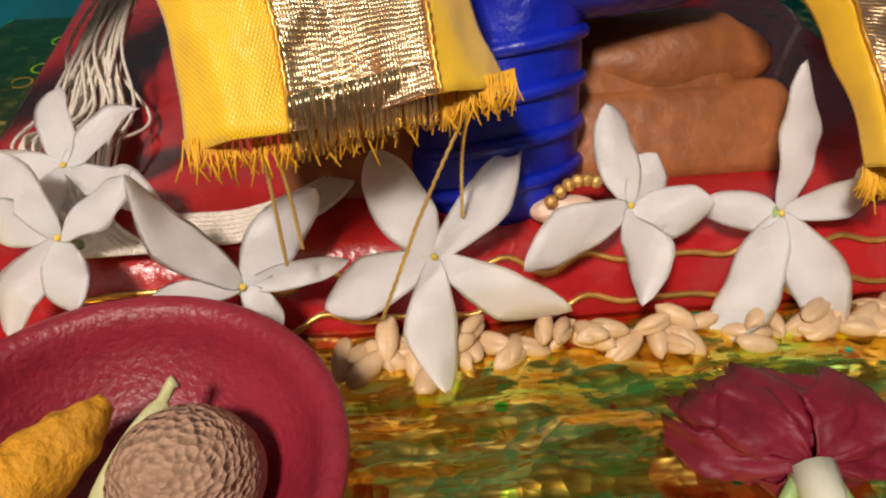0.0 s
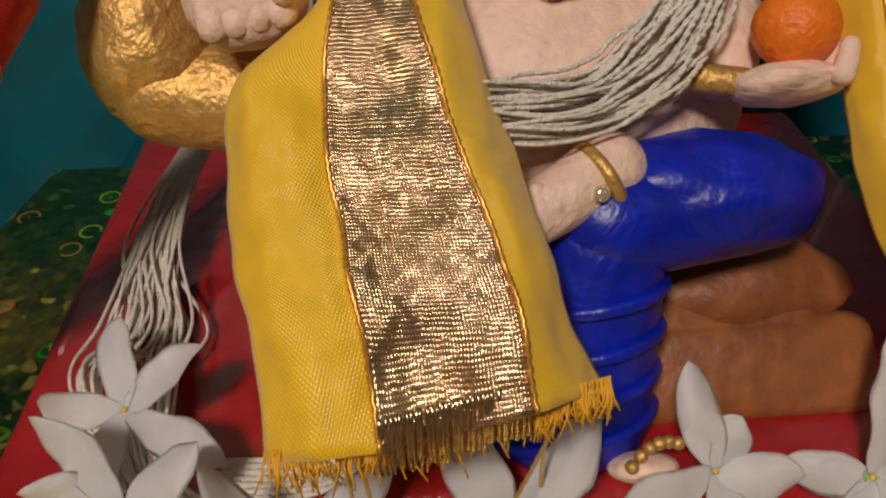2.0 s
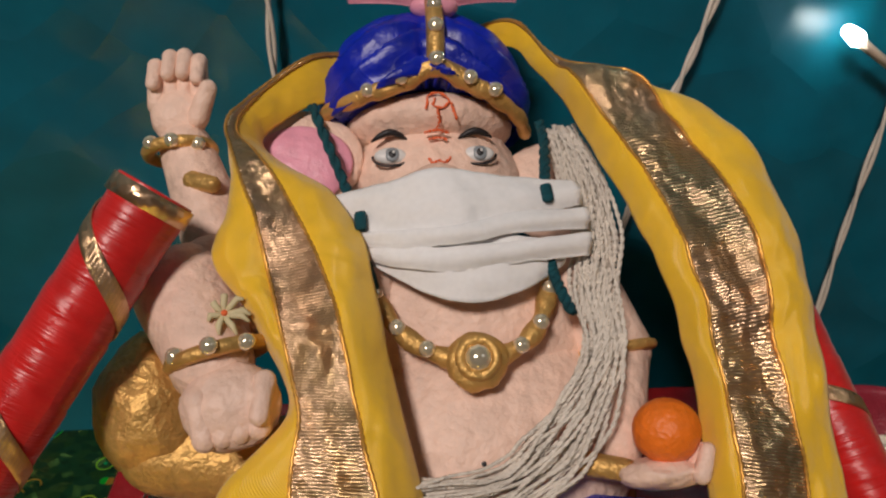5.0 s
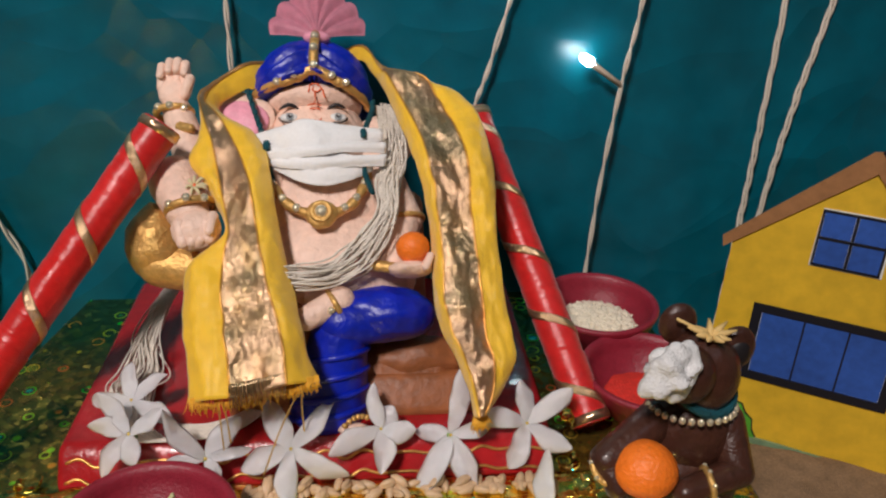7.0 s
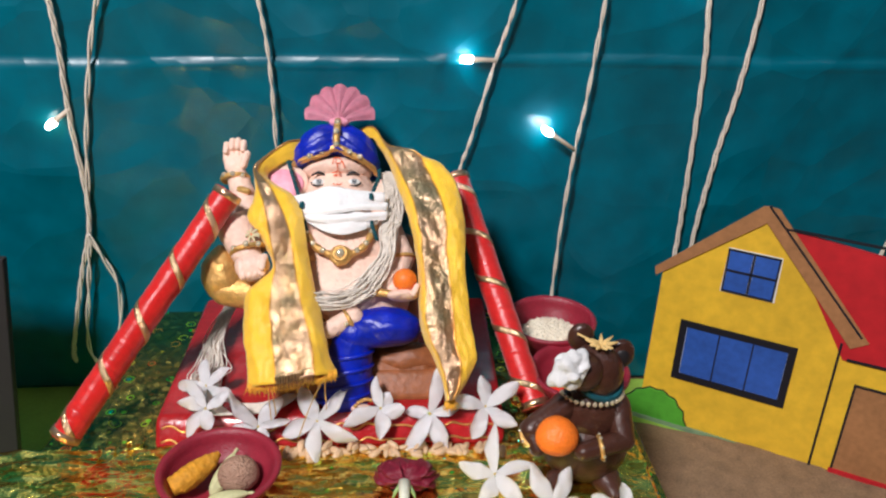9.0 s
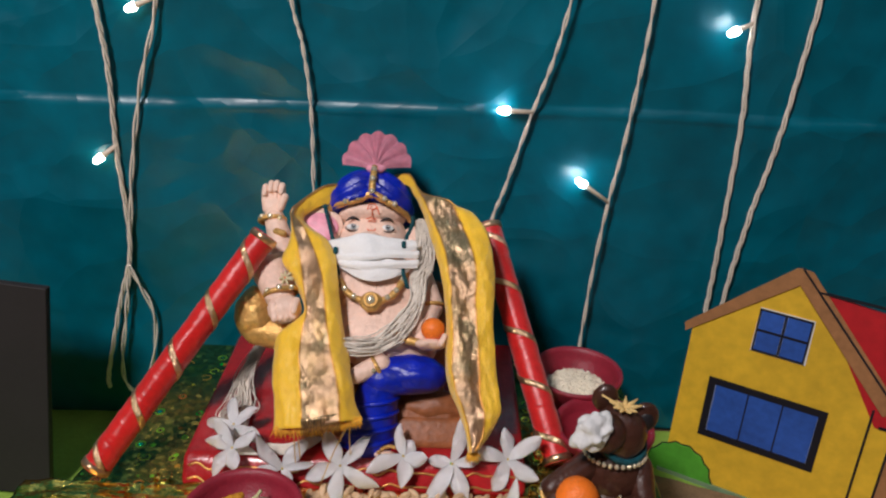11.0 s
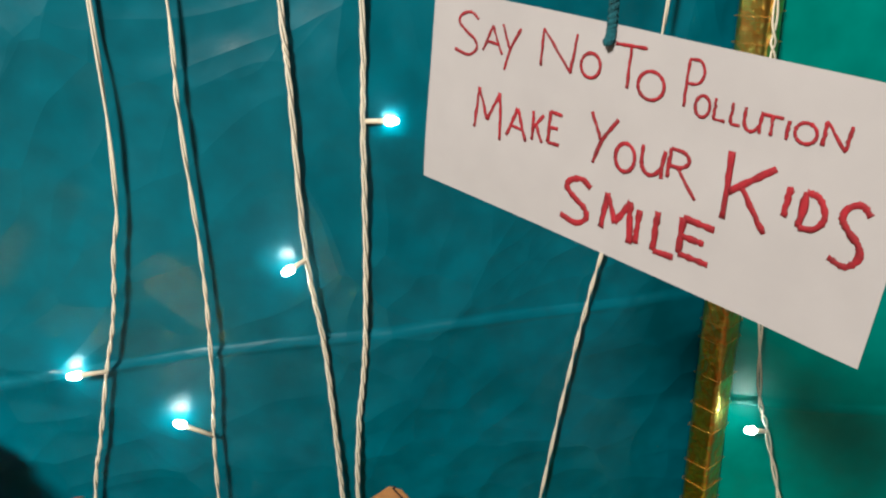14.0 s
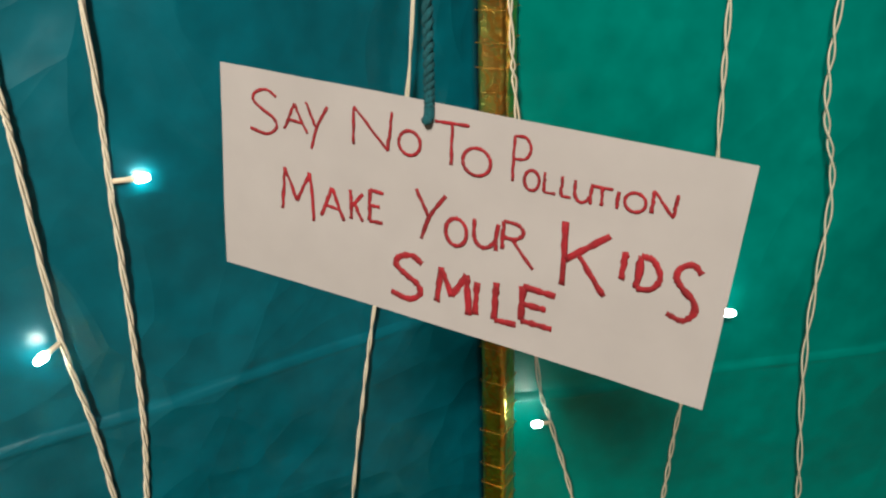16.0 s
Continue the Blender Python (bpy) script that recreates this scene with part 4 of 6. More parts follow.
def gauze_layer(name, top, low, puff, ripple, seed):
    """A pleat of gauze between two curves of points, from the near end to the far end."""
    bm = bmesh.new()
    n = 48
    a, b = smooth_path(top, n), smooth_path(low, n)

    def fn(u, v):
        k = min(int(u * n), n)
        p = a[k].lerp(b[k], v)
        s = 2 * u - 1
        p.z += puff * math.sin(math.pi * min(1, v * 1.1)) + ripple * math.sin(6 * v + 2.2 * s + seed) * (0.35 + 0.65 * s * s)
        p.z += 0.05 * noise.noise(Vector((p.x * 1.7, p.y * 2.2, seed))) + 0.025 * noise.noise(Vector((p.x * 5, p.y * 4, seed)))
        p.y += 0.03 * noise.noise(Vector((p.x * 2.5, v, seed + 4)))
        p.x += 0.03 * noise.noise(Vector((u * 2, v * 4, seed + 7))) * abs(s)
        return LEAN @ p
    sheet(bm, fn, n, 16)
    solid(part(name, bm, M["gauze"], mask), 0.04, 0)


gauze_layer("lower_panel", [(-2.05, 3.95, -0.42), (-1.3, 3.95, 0.12), (-0.3, 3.9, 0.40), (0.9, 3.85, 0.22), (1.75, 3.8, -0.2)], [(-2.10, 3.80, -0.45), (-1.39, 3.26, 0.0), (-0.6, 2.80, 0.28), (0.1, 2.70, 0.30), (0.89, 2.93, 0.15), (1.65, 3.42, -0.25)], 0.10, 0.03, 1.0)
gauze_layer("upper_panel", [(-2.41, 4.90, -0.48), (-1.36, 4.94, 0.12), (-0.57, 5.05, 0.46), (0.44, 4.97, 0.26), (2.02, 4.94, -0.14)], [(-2.25, 4.25, -0.42), (-1.38, 3.92, 0.20), (-0.29, 3.85, 0.52), (0.63, 4.10, 0.34), (2.06, 4.50, -0.10)], 0.10, 0.035, 2.0)
gauze_layer("pleat", [(-2.46, 4.14, -0.44), (-1.38, 3.99, 0.26), (-0.29, 3.96, 0.62), (0.63, 4.21, 0.42), (2.15, 4.42, -0.04)], [(-2.30, 3.93, -0.42), (-1.3, 3.70, 0.24), (-0.25, 3.66, 0.56), (0.75, 3.86, 0.42), (2.14, 4.03, -0.06)], 0.07, 0.03, 3.0)
gauze_layer("pleat", [(-2.28, 3.92, -0.40), (-1.3, 3.72, 0.22), (-0.3, 3.62, 0.54), (0.8, 3.72, 0.40), (2.16, 3.95, 0.0)], [(-2.17, 3.76, -0.42), (-1.3, 3.38, 0.18), (-0.4, 3.22, 0.44), (0.85, 3.36, 0.34), (2.10, 3.54, -0.06)], 0.08, 0.03, 4.0)
for pts in ([(-2.89, 7.2, -1.6), (-2.53, 6.1, -1.1), (-2.2, 5.1, -0.55), (-2.1, 4.7, -0.40)], [(1.70, 6.7, -1.5), (1.68, 6.1, -1.1), (1.5, 5.3, -0.4), (1.42, 4.85, -0.1)], [(1.36, 4.74, 0.22), (1.38, 4.5, 0.24)], [(-1.92, 4.38, 0.06), (-1.92, 4.12, 0.10)], [(1.36, 3.5, 0.0), (1.45, 3.1, 0.0), (1.66, 2.5, 0.1)], [(-1.85, 3.55, -0.15), (-1.72, 3.1, -0.2)]):
    bm = bmesh.new()
    path = smooth_path(pts, 40)
    for s in (0, math.pi):
        tube(bm, [p + 0.05 * Vector((math.cos(k * 0.7 + s), 0, math.sin(k * 0.7 + s))) for k, p in enumerate(path)], 0.065, 6, 0, LEAN)
    part("tie_cord", bm, M["tealcord"], mask, "twisted teal wool cord")

# ---- cotton thread skein across the belly, and a cotton wick on the base ----
skein = thing("cotton_skein", "off-white cotton thread skein hung over the statue's shoulder", "thread skein")
mid = [(2.15, 6.6, -1.7), (2.36, 5.2, -1.0), (2.38, 3.95, -0.55), (2.18, 2.9, -0.05), (2.16, 1.85, 0.25), (1.68, 0.85, 0.4), (1.01, 0.08, 0.42), (0.15, -0.42, 0.45), (-1.2, -0.52, 0.75)]
for k in range(30):
    f = (k - 14.5) / 14.5
    pts = []
    for j, (x, y, z) in enumerate(mid):
        w = (0.30, 0.42, 0.40, 0.36, 0.32, 0.42, 0.46, 0.40, 0.38)[j]
        ox, oy = (1, 0.05) if j < 4 else (0.95, -0.3) if j == 4 else (0.75, -0.75) if j < 7 else (0.15, -1)
        pts.append((x + ox * w * f + 0.09 * math.sin(k * 5.1 + j * 1.7), y + oy * w * f + 0.07 * math.sin(k * 3.3 + j * 2.1), z + 0.15 * math.cos(k * 2.4 + j * 0.9) - 0.06 * abs(f)))
    path = [p + 0.045 * Vector((noise.noise(Vector((q * 0.11, k, 0))), noise.noise(Vector((q * 0.11, k, 5))), 0.6 * noise.noise(Vector((q * 0.11, k, 9))))) for q, p in enumerate(smooth_path(pts, 130))]
    bm = bmesh.new()
    for s in (0, math.pi):
        tube(bm, [p + 0.022 * Vector((math.cos(q * 1.3 + s), 0, math.sin(q * 1.3 + s))) for q, p in enumerate(path)], 0.027, 5, 0, LEAN)
    part("strand", bm, M["cotton"], skein)
wick = thing("cotton_wick_bundle", "loose bundle of white cotton strands draped on the red base", "cotton")
rnd = random.Random(9)
for k in range(44):
    f = (k - 21.5) / 21.5
    pts = [(-4.4 + 0.12 * f, 9.3, 3.4), (-5.2 + 0.3 * f, 7.6, 2.7), (-5.6 + 0.4 * f + rnd.uniform(-0.2, 0.2), 5.6, 2.0 + rnd.uniform(-0.1, 0.2)), (-5.4 + 0.5 * f + rnd.uniform(-0.45, 0.45), 3.9, 1.5 + 0.3 * rnd.random()), (-5.6 + 0.7 * f + 0.3 * rnd.random(), 2.6, 1.7 + 0.3 * rnd.random()), (-4.9 + 0.4 * f, 1.0, 1.5 + 0.3 * rnd.random()), (-4.3 + 0.5 * f, 0.4, 1.45)]
    bm = bmesh.new()
    tube(bm, smooth_path(pts, 60), 0.032, 6)
    part("strand", bm, M["cotton"], wick)
for k in range(7):
    bm = bmesh.new()
    pts = [(-0.6, 2.8 + 0.08 * k, 1.6), (-1.4, 1.3 + 0.1 * k, 1.42 + 0.02 * k), (-2.6, 0.65 + 0.11 * k, 1.38), (-3.9, 0.7 + 0.1 * k, 1.36)]
    tube(bm, smooth_path(pts, 40), 0.05, 6)
    part("strand", bm, M["cotton"], skein)



# ---- ribbon-wrapped sticks ----
def ribbon_stick(a, b, r, turns, label):
    ob = thing("ribbon_stick", label, "stick", "ribbon-wrapped sticks")
    a, b = Vector(a), Vector(b)
    d = b - a
    bm = bmesh.new()
    side = d.cross(Vector((0, 0, 1))).normalized()
    up = side.cross(d).normalized()
    n, laps = 260, 11

    def wound(u, v):
        s = v * 2 * math.pi
        f = (u * laps - v) % 1.0
        rr = r * (0.985 + 0.035 * f + 0.02 * noise.noise(Vector((u * 14, math.cos(s), math.sin(s)))) + 0.008 * noise.noise(Vector((u * 60 + math.cos(s), math.sin(s), 3))))
        return a + d * u + rr * (math.cos(s) * side + math.sin(s) * up)
    sheet(bm, wound, n, 36)
    tube(bm, [a + d * 0.004, a + d * 0.996], r * 0.98, 24)
    part("rod", bm, M["red_satin"], ob)
    side = d.cross(Vector((0, 0, 1))).normalized()
    up = side.cross(d).normalized()
    bm = bmesh.new()
    w = 0.34

    def band(u, v):
        s = u * turns * 2 * math.pi
        p = a + d * (0.02 + 0.95 * u) + d.normalized() * (v - 0.5) * w
        return p + (r * 1.06) * (math.cos(s) * side + math.sin(s) * up)
    sheet(bm, band, int(turns * 40), 3)
    solid(part("gold_ribbon", bm, M["band"], ob, "narrow gold ribbon wound round the stick"), 0.03, 1)
    for f in (0.015, 0.985):
        bm = bmesh.new()
        tube(bm, [a + d * (f - 0.012), a + d * (f + 0.012)], r * 1.09, 24)
        part("end_band", bm, M["band"], ob, "gold end band")
    return ob


ribbon_stick((-11.1, -0.3, 0.85), (-4.15, 5.9, 10.0), 0.64, 4.5, "red satin ribbon stick with gold banding leaning on the statue")
ribbon_stick((10.1, 1.5, 0.68), (6.65, 10.6, 8.9), 0.66, 4.5, "red satin ribbon stick with gold banding leaning behind the stole")


# ---- jasmine flowers ----
def petal(rnd, length, width):
    bm = bmesh.new()
    twist, curl, tip = rnd.uniform(-1.9, 1.9), rnd.uniform(-1.0, 0.8), rnd.uniform(-0.8, 0.8)

    def fn(u, v):
        w = 0.12 * width * (1 - u) ** 0.3 + 0.77 * width * math.sin(math.pi * u ** 1.12) ** 0.62 * (1.0 - 0.22 * max(0, (u - 0.8) / 0.2)) * (1 + 0.07 * math.sin(9 * u + 5 * tip))
        s = (v - 0.5) * 2
        x = length * u
        y = s * w * 0.5 + tip * max(0, u - 0.6) * length * 0.6
        z = 0.12 * length * math.sin(math.pi * u * 0.8) * (0.6 + curl) - (0.09 + 0.22 * max(0, u - 0.35)) * w * s * s * (0.4 + u) * (1 if curl > -0.3 else -1.4) + curl * length * 0.9 * max(0, u - 0.45) ** 2
        z += twist * 0.35 * s * w * u * u + 0.035 * noise.noise(Vector((x * 3, y * 3, twist * 7))) + 0.05 * w * s * s * math.sin(14 * u + 9 * tip)
        return Vector((x, y, z))
    sheet(bm, fn, 22, 10)
    bmesh.ops.solidify(bm, geom=bm.faces[:], thickness=0.03)
    return bm


def jasmine(c, facing, seed, label, petals):
    """facing: the way that the open flower looks; petals: angle, length and width."""
    rnd = random.Random(seed)
    ob = thing("jasmine_flower", label, "flower", "jasmine flowers on the plinth")
    z = Vector(facing).normalized()
    x = Vector((1, 0, 0))
    y = z.cross(x).normalized()
    x = y.cross(z)
    rot = Matrix((x, y, z)).transposed().to_4x4()
    for a, length, width in petals:
        bm = petal(rnd, length * 1.03, width * 1.06)
        bm.transform(Matrix.Translation(c) @ rot @ Matrix.Rotation(radians(a), 4, "Z") @ Matrix.Rotation(radians(rnd.uniform(-14, 4)), 4, "Y") @ Matrix.Rotation(radians(rnd.uniform(-22, 22)), 4, "X"))
        part("petal", bm, M["petal"], ob)
    bm = bmesh.new()
    ball(bm, (0, 0, 0.03), (0.05, 0.05, 0.04), Matrix.Translation(c) @ rot, 0, 10, 6)
    part("eye", bm, M["pistil"], ob, "small yellow eye")
    bm = bmesh.new()
    tube(bm, [(0, 0, 0), (0, 0, -0.35), (0.05, 0.05, -0.6)], [0.13, 0.08, 0.07], 8, 0, Matrix.Translation(c) @ rot)
    part("tube", bm, M["stem"], ob, "pale green flower tube")
    return ob


def spread(spin, size, seed):
    """Five petals of nearly even size."""
    rnd = random.Random(seed)
    return [(spin + 72 * k + rnd.uniform(-11, 11), size * rnd.uniform(0.85, 1.15), size * rnd.uniform(0.40, 0.52)) for k in range(5)]


jasmine((-4.9, 0.15, 2.0), (0, -0.6, 0.8), 1, "white jasmine flower with narrow petals on the red base", [(123, 1.53, 0.62), (28, 1.27, 0.74), (-76, 1.04, 0.70), (-128, 1.40, 0.62), (158, 1.22, 0.66)])
jasmine((-2.55, -0.45, 1.45), (0.05, -0.72, 0.68), 2, "white jasmine flower lying low beside the clay bowl", [(144, 1.9, 0.73), (54, 1.56, 0.77), (10, 1.36, 0.42), (-179, 1.14, 0.38), (-50, 0.7, 0.46)])
jasmine((0.0, -0.1, 1.42), (0.05, -0.75, 0.65), 3, "wide open white jasmine flower on the edge of the base", [(120, 1.64, 0.89), (44, 1.91, 0.74), (-33, 1.96, 0.74), (-97, 1.78, 0.74), (-162, 1.6, 0.81)])
jasmine((2.82, 0.35, 1.72), (-0.05, -0.7, 0.7), 4, "white jasmine flower with short cupped petals", [(104, 1.43, 0.66), (-163, 1.75, 0.78), (-82, 1.37, 0.78), (-14, 1.08, 0.74), (56, 0.8, 0.70)])
jasmine((5.06, 0.3, 1.42), (0, -0.75, 0.65), 5, "white jasmine flower with one tall upright petal", [(74, 2.11, 0.76), (172, 1.13, 0.71), (-121, 2.05, 0.85), (-68, 2.0, 0.89), (9, 1.47, 0.58)])
jasmine((7.6, 0.6, 1.55), (0.1, -0.75, 0.65), 6, "white jasmine flower at the end of the red base", spread(25, 1.65, 6))
jasmine((-5.2, 1.7, 2.1), (-0.1, -0.35, 0.93), 7, "white jasmine flower lying over the cotton strands", spread(40, 1.45, 7))
jasmine((7.7, -2.9, 0.7), (-0.1, -0.55, 0.83), 8, "white jasmine flower lying on the gold foil", spread(95, 1.75, 8))
jasmine((9.9, -4.9, 0.8), (0.1, -0.6, 0.8), 10, "white jasmine flower lying before the brown figure", spread(60, 1.7, 10))
jasmine((12.6, -5.6, 0.7), (0.0, -0.5, 0.86), 11, "white jasmine flower lying beside the brown figure", spread(10, 1.5, 11))


# ---- clay bowls ----
def clay_bowl(c, r, h, label, tilt=(0, 0)):
    ob = thing("clay_bowl", label, "bowl", "clay bowls")
    bm = bmesh.new()
    prof = [(0.02, 0.06), (r * 0.40, 0.0), (r * 0.50, 0.02), (r * 0.62, h * 0.22), (r * 0.86, h * 0.62), (r * 0.97, h * 0.86), (r * 1.0, h * 0.95), (r * 0.99, h), (r * 0.95, h * 1.015), (r * 0.90, h * 0.985), (r * 0.86, h * 0.90), (r * 0.80, h * 0.70), (r * 0.62, h * 0.38), (r * 0.40, h * 0.22), (0.02, h * 0.18)]
    pts = smooth_path([(p[0], 0, p[1]) for p in prof], 60)
    lathe(bm, [(max(p.x, 0.01), p.z) for p in pts], 64, Matrix.Translation(c) @ pose(0, 0, 0, tilt[0], tilt[1], 0), 0, 0.008)
    part("body", bm, M["clay"], ob)
    return ob


clay_bowl((-3.65, -3.3, 0.02), 2.5, 1.75, "maroon clay bowl holding turmeric, cardamom and areca nut")
clay_bowl((11.7, 7.3, 0.02), 2.42, 2.1, "maroon clay bowl filled with rice on the plinth")
clay_bowl((12.4, 2.9, 0.02), 2.42, 1.9, "maroon clay bowl holding red powder on the plinth")


def mound(name, c, r, h, material, label, category):
    bm = bmesh.new()
    b2 = bmesh.new()
    bmesh.ops.create_uvsphere(b2, u_segments=48, v_segments=24, radius=1)
    for q in b2.verts:
        k = 1 + 0.12 * noise.noise(q.co * 3)
        q.co = Vector((q.co.x * r * k, q.co.y * r * k, q.co.z * h * (1 if q.co.z > 0 else 0.4)))
    merge(bm, b2, Matrix.Translation(c))
    ob = thing(name, label, category)
    part("mound", bm, material, ob)
    return ob


heap = mound("rice_heap", (11.7, 7.2, 0.95), 1.65, 0.55, M["rice"], "heap of raw rice in the clay bowl", "rice")
grain_bm = bmesh.new()
rnd = random.Random(12)
for k in range(420):
    a, rr = rnd.random() * 6.283, 1.6 * math.sqrt(rnd.random())
    p = Vector((11.7 + rr * math.cos(a), 7.2 + rr * math.sin(a), 0.98 + 0.53 * math.sqrt(max(0, 1 - (rr / 1.65) ** 2))))
    ball(grain_bm, (0, 0, 0), (0.20, 0.065, 0.06), Matrix.Translation(p) @ pose(0, 0, 0, rnd.uniform(0, 360), rnd.uniform(-30, 30), rnd.uniform(0, 360)), 0, 6, 4)
tagged(part("loose_rice", grain_bm, M["rice"], heap), kind="stuff")
mound("red_powder", (12.4, 2.9, 0.62), 1.5, 0.35, M["kumkum"], "bright red powder in the clay bowl", "powder")

# turmeric, cardamom, areca nut in the front bowl
turmeric = thing("turmeric_root", "knobbly yellow turmeric root in the clay bowl", "turmeric")
bm = bmesh.new()
path = smooth_path([(-5.5, -3.9, 1.25), (-5.05, -3.6, 1.3), (-4.6, -3.1, 1.35), (-4.15, -2.65, 1.5), (-3.85, -2.35, 1.62)], 40)
tube(bm, path, [0.06 + 0.52 * math.sin(math.pi * min(1, 0.12 + 0.86 * k / 40)) ** 0.6 * (1 - 0.45 * k / 40) + 0.012 * math.sin(k * 1.1) for k in range(41)], 20)
for q in bm.verts:
    q.co += 0.05 * Vector((noise.noise(q.co * 3), noise.noise(q.co * 3 + Vector((4, 0, 0))), noise.noise(q.co * 3 + Vector((0, 4, 0)))))
part("root", bm, M["turmeric"], turmeric)
areca = thing("areca_nut", "round brown areca nut with a netted skin", "areca nut")
bm = bmesh.new()
b2 = bmesh.new()
bmesh.ops.create_uvsphere(b2, u_segments=72, v_segments=48, radius=1)
for q in b2.verts:
    a, t = math.atan2(q.co.y, q.co.x), math.acos(max(-1, min(1, q.co.z)))
    net = noise.noise(Vector((math.cos(a) * 7 * t, math.sin(a) * 7 * t, t * 13)))
    k = 1 + 0.03 * net - 0.015
    q.co *= k
    q.co.z *= 0.92 if q.co.z > 0 else 0.8
merge(bm, b2, Matrix.Translation((-2.95, -3.1, 1.12)) @ Matrix.Scale(0.86, 4) @ pose(0, 0, 0, -15, 5, 20))
part("nut", bm, M["areca"], areca)


def cardamom(c, rot, size):
    ob = thing("cardamom_pod", "dry pale green cardamom pod in the clay bowl", "cardamom", "cardamom pods")
    bm = bmesh.new()
    b2 = bmesh.new()
    bmesh.ops.create_uvsphere(b2, u_segments=30, v_segments=24, radius=1)
    for q in b2.verts:
        t = q.co.z
        a = math.atan2(q.co.y, q.co.x)
        taper = (1 - 0.25 * t) * (1 + 0.09 * math.cos(3 * a) + 0.03 * math.cos(9 * a))
        q.co = Vector((q.co.x * 0.30 * taper, q.co.y * 0.30 * taper, t * 0.95 + (0.16 if t > 0.97 else 0)))
    merge(bm, b2, Matrix.Translation(c) @ rot @ Matrix.Scale(size, 4))
    part("pod", bm, M["cardamom"], ob)
    bm = bmesh.new()
    tube(bm, [(0, 0, 0.9), (0.02, 0, 1.1), (0.06, 0, 1.16)], [0.07, 0.07, 0.09], 8, 0, Matrix.Translation(c) @ rot @ Matrix.Scale(size, 4))
    part("tip", bm, M["cardamom"], ob)


cardamom((-3.6, -3.05, 1.1), pose(0, 0, 0, -58, 0, -28), 1.0)
cardamom((-3.2, -4.25, 0.98), pose(0, 0, 0, 0, 84, 10), 0.9)

# ---- wheat grains along the base ----
bm = bmesh.new()
b2 = bmesh.new()
bmesh.ops.create_uvsphere(b2, u_segments=14, v_segments=10, radius=1)
for q in b2.verts:
    t = q.co.x
    q.co = Vector((0.33 * t, 0.155 * q.co.y * (1 - 0.1 * t), 0.145 * q.co.z + (0.05 if q.co.z > 0 and abs(q.co.y) < 0.25 else 0) * -1))
merge(bm, b2)
grain_mesh = to_mesh("wheat_grain", bm, M["wheat"])
rnd = random.Random(21)
for k in range(74):
    x = rnd.uniform(-1.4, 8.3)
    y = -0.58 - abs(rnd.gauss(0, 0.26))
    layer = 0.30 + (0.22 if y > -0.9 and rnd.random() < 0.3 else 0) - 0.06
    g = new("wheat_grain", grain_mesh)
    g.matrix_world = place(Matrix.Translation((x, y, layer)) @ pose(0, 0, 0, rnd.uniform(0, 360), rnd.uniform(-22, 22), rnd.uniform(0, 360)))
    g.scale = [rnd.uniform(0.88, 1.12)] * 3
    tagged(g, "plump beige wheat grain scattered along the base", "wheat grain", "wheat grains along the base")

# ---- rose head ----
rose = thing("rose", "wilted dark red rose head with a pale stem on the foil", "rose")
rnd = random.Random(33)
RM = Matrix.Translation((3.9, -3.4, 0.85)) @ pose(0, 0, 0, 62, 0, -4)   # local z: along the stem, towards the viewer
for k in range(16):
    a0, ring_no = k * 2.4, k // 6
    bm = bmesh.new()

    def rp(u, v):
        a = a0 + (u - 0.5) * (1.25 - 0.12 * ring_no)
        r = 0.12 + (1.28 - 0.16 * ring_no) * math.sin(min(1.45, v * 1.5)) * (1 - 0.25 * (abs(u - 0.5) * 2) ** 2) + 0.05 * math.sin(u * 17 + k) * v
        z = 0.25 - 1.0 * v ** 2.2 - 0.22 * ring_no + 0.62 * noise.noise(Vector((u * 4, v * 4, k))) * v + 0.2 * math.sin(u * 9 + k * 2) * v + 0.08 * math.sin(u * 31 + k) * v ** 3
        return RM @ Vector((1.0 * r * math.cos(a), 0.52 * r * math.sin(a) + 0.1, z))
    sheet(bm, rp, 16, 10)
    solid(part("petal", bm, M["rose"], rose), 0.03, 0)
bm = bmesh.new()
tube(bm, [(0, 0, 0.2), (0.02, -0.25, 0.6), (0.05, -0.6, 1.2)], [0.28, 0.22, 0.20], 12, 0, RM)
part("stem", bm, mat("pale_stem", (0.66, 0.66, 0.52), 0.5, vary=0.2), rose, "pale green stem")
for k in range(4):
    bm = bmesh.new()
    c = -0.4 + 0.27 * k
    tube(bm, [(0.4 * c, -0.05, 0.25), (0.9 * c, -0.35, 0.35), (1.3 * c, -0.75, 0.25)], [0.10, 0.09, 0.02], 6, 0, RM)
    part("sepal", bm, M["stem"], rose, "green sepal")

rnd = random.Random(44)
for c in ((9.0, 0.0, 0.35), (9.3, -1.0, 0.3), (9.1, 1.2, 1.3), (-8.2, 0.0, 0.25), (-9.3, -0.6, 0.2)):
    scrap = thing("foil_scrap", "curled scrap of gold foil ribbon", "foil scrap", "gold foil scraps")
    bm = bmesh.new()
    turn = rnd.uniform(0, 6.28)

    def curl(u, v):
        a = u * 5.5 + turn
        return Vector((c[0] + 0.28 * math.cos(a) + 0.25 * (u - 0.5), c[1] + 0.35 * (v - 0.5) + 0.3 * (u - 0.5), c[2] + 0.24 * math.sin(a) + 0.05 * math.sin(v * 9)))
    sheet(bm, curl, 20, 4)
    solid(part("curl", bm, M["gold_foil"], scrap), 0.015, 0)

# ---- the brown mouse figure: one plain mesh ----
bm = bmesh.new()
MB, MO, MG, MC, MT, MBK = range(6)
mc = Vector((11.35, -2.35, 0))


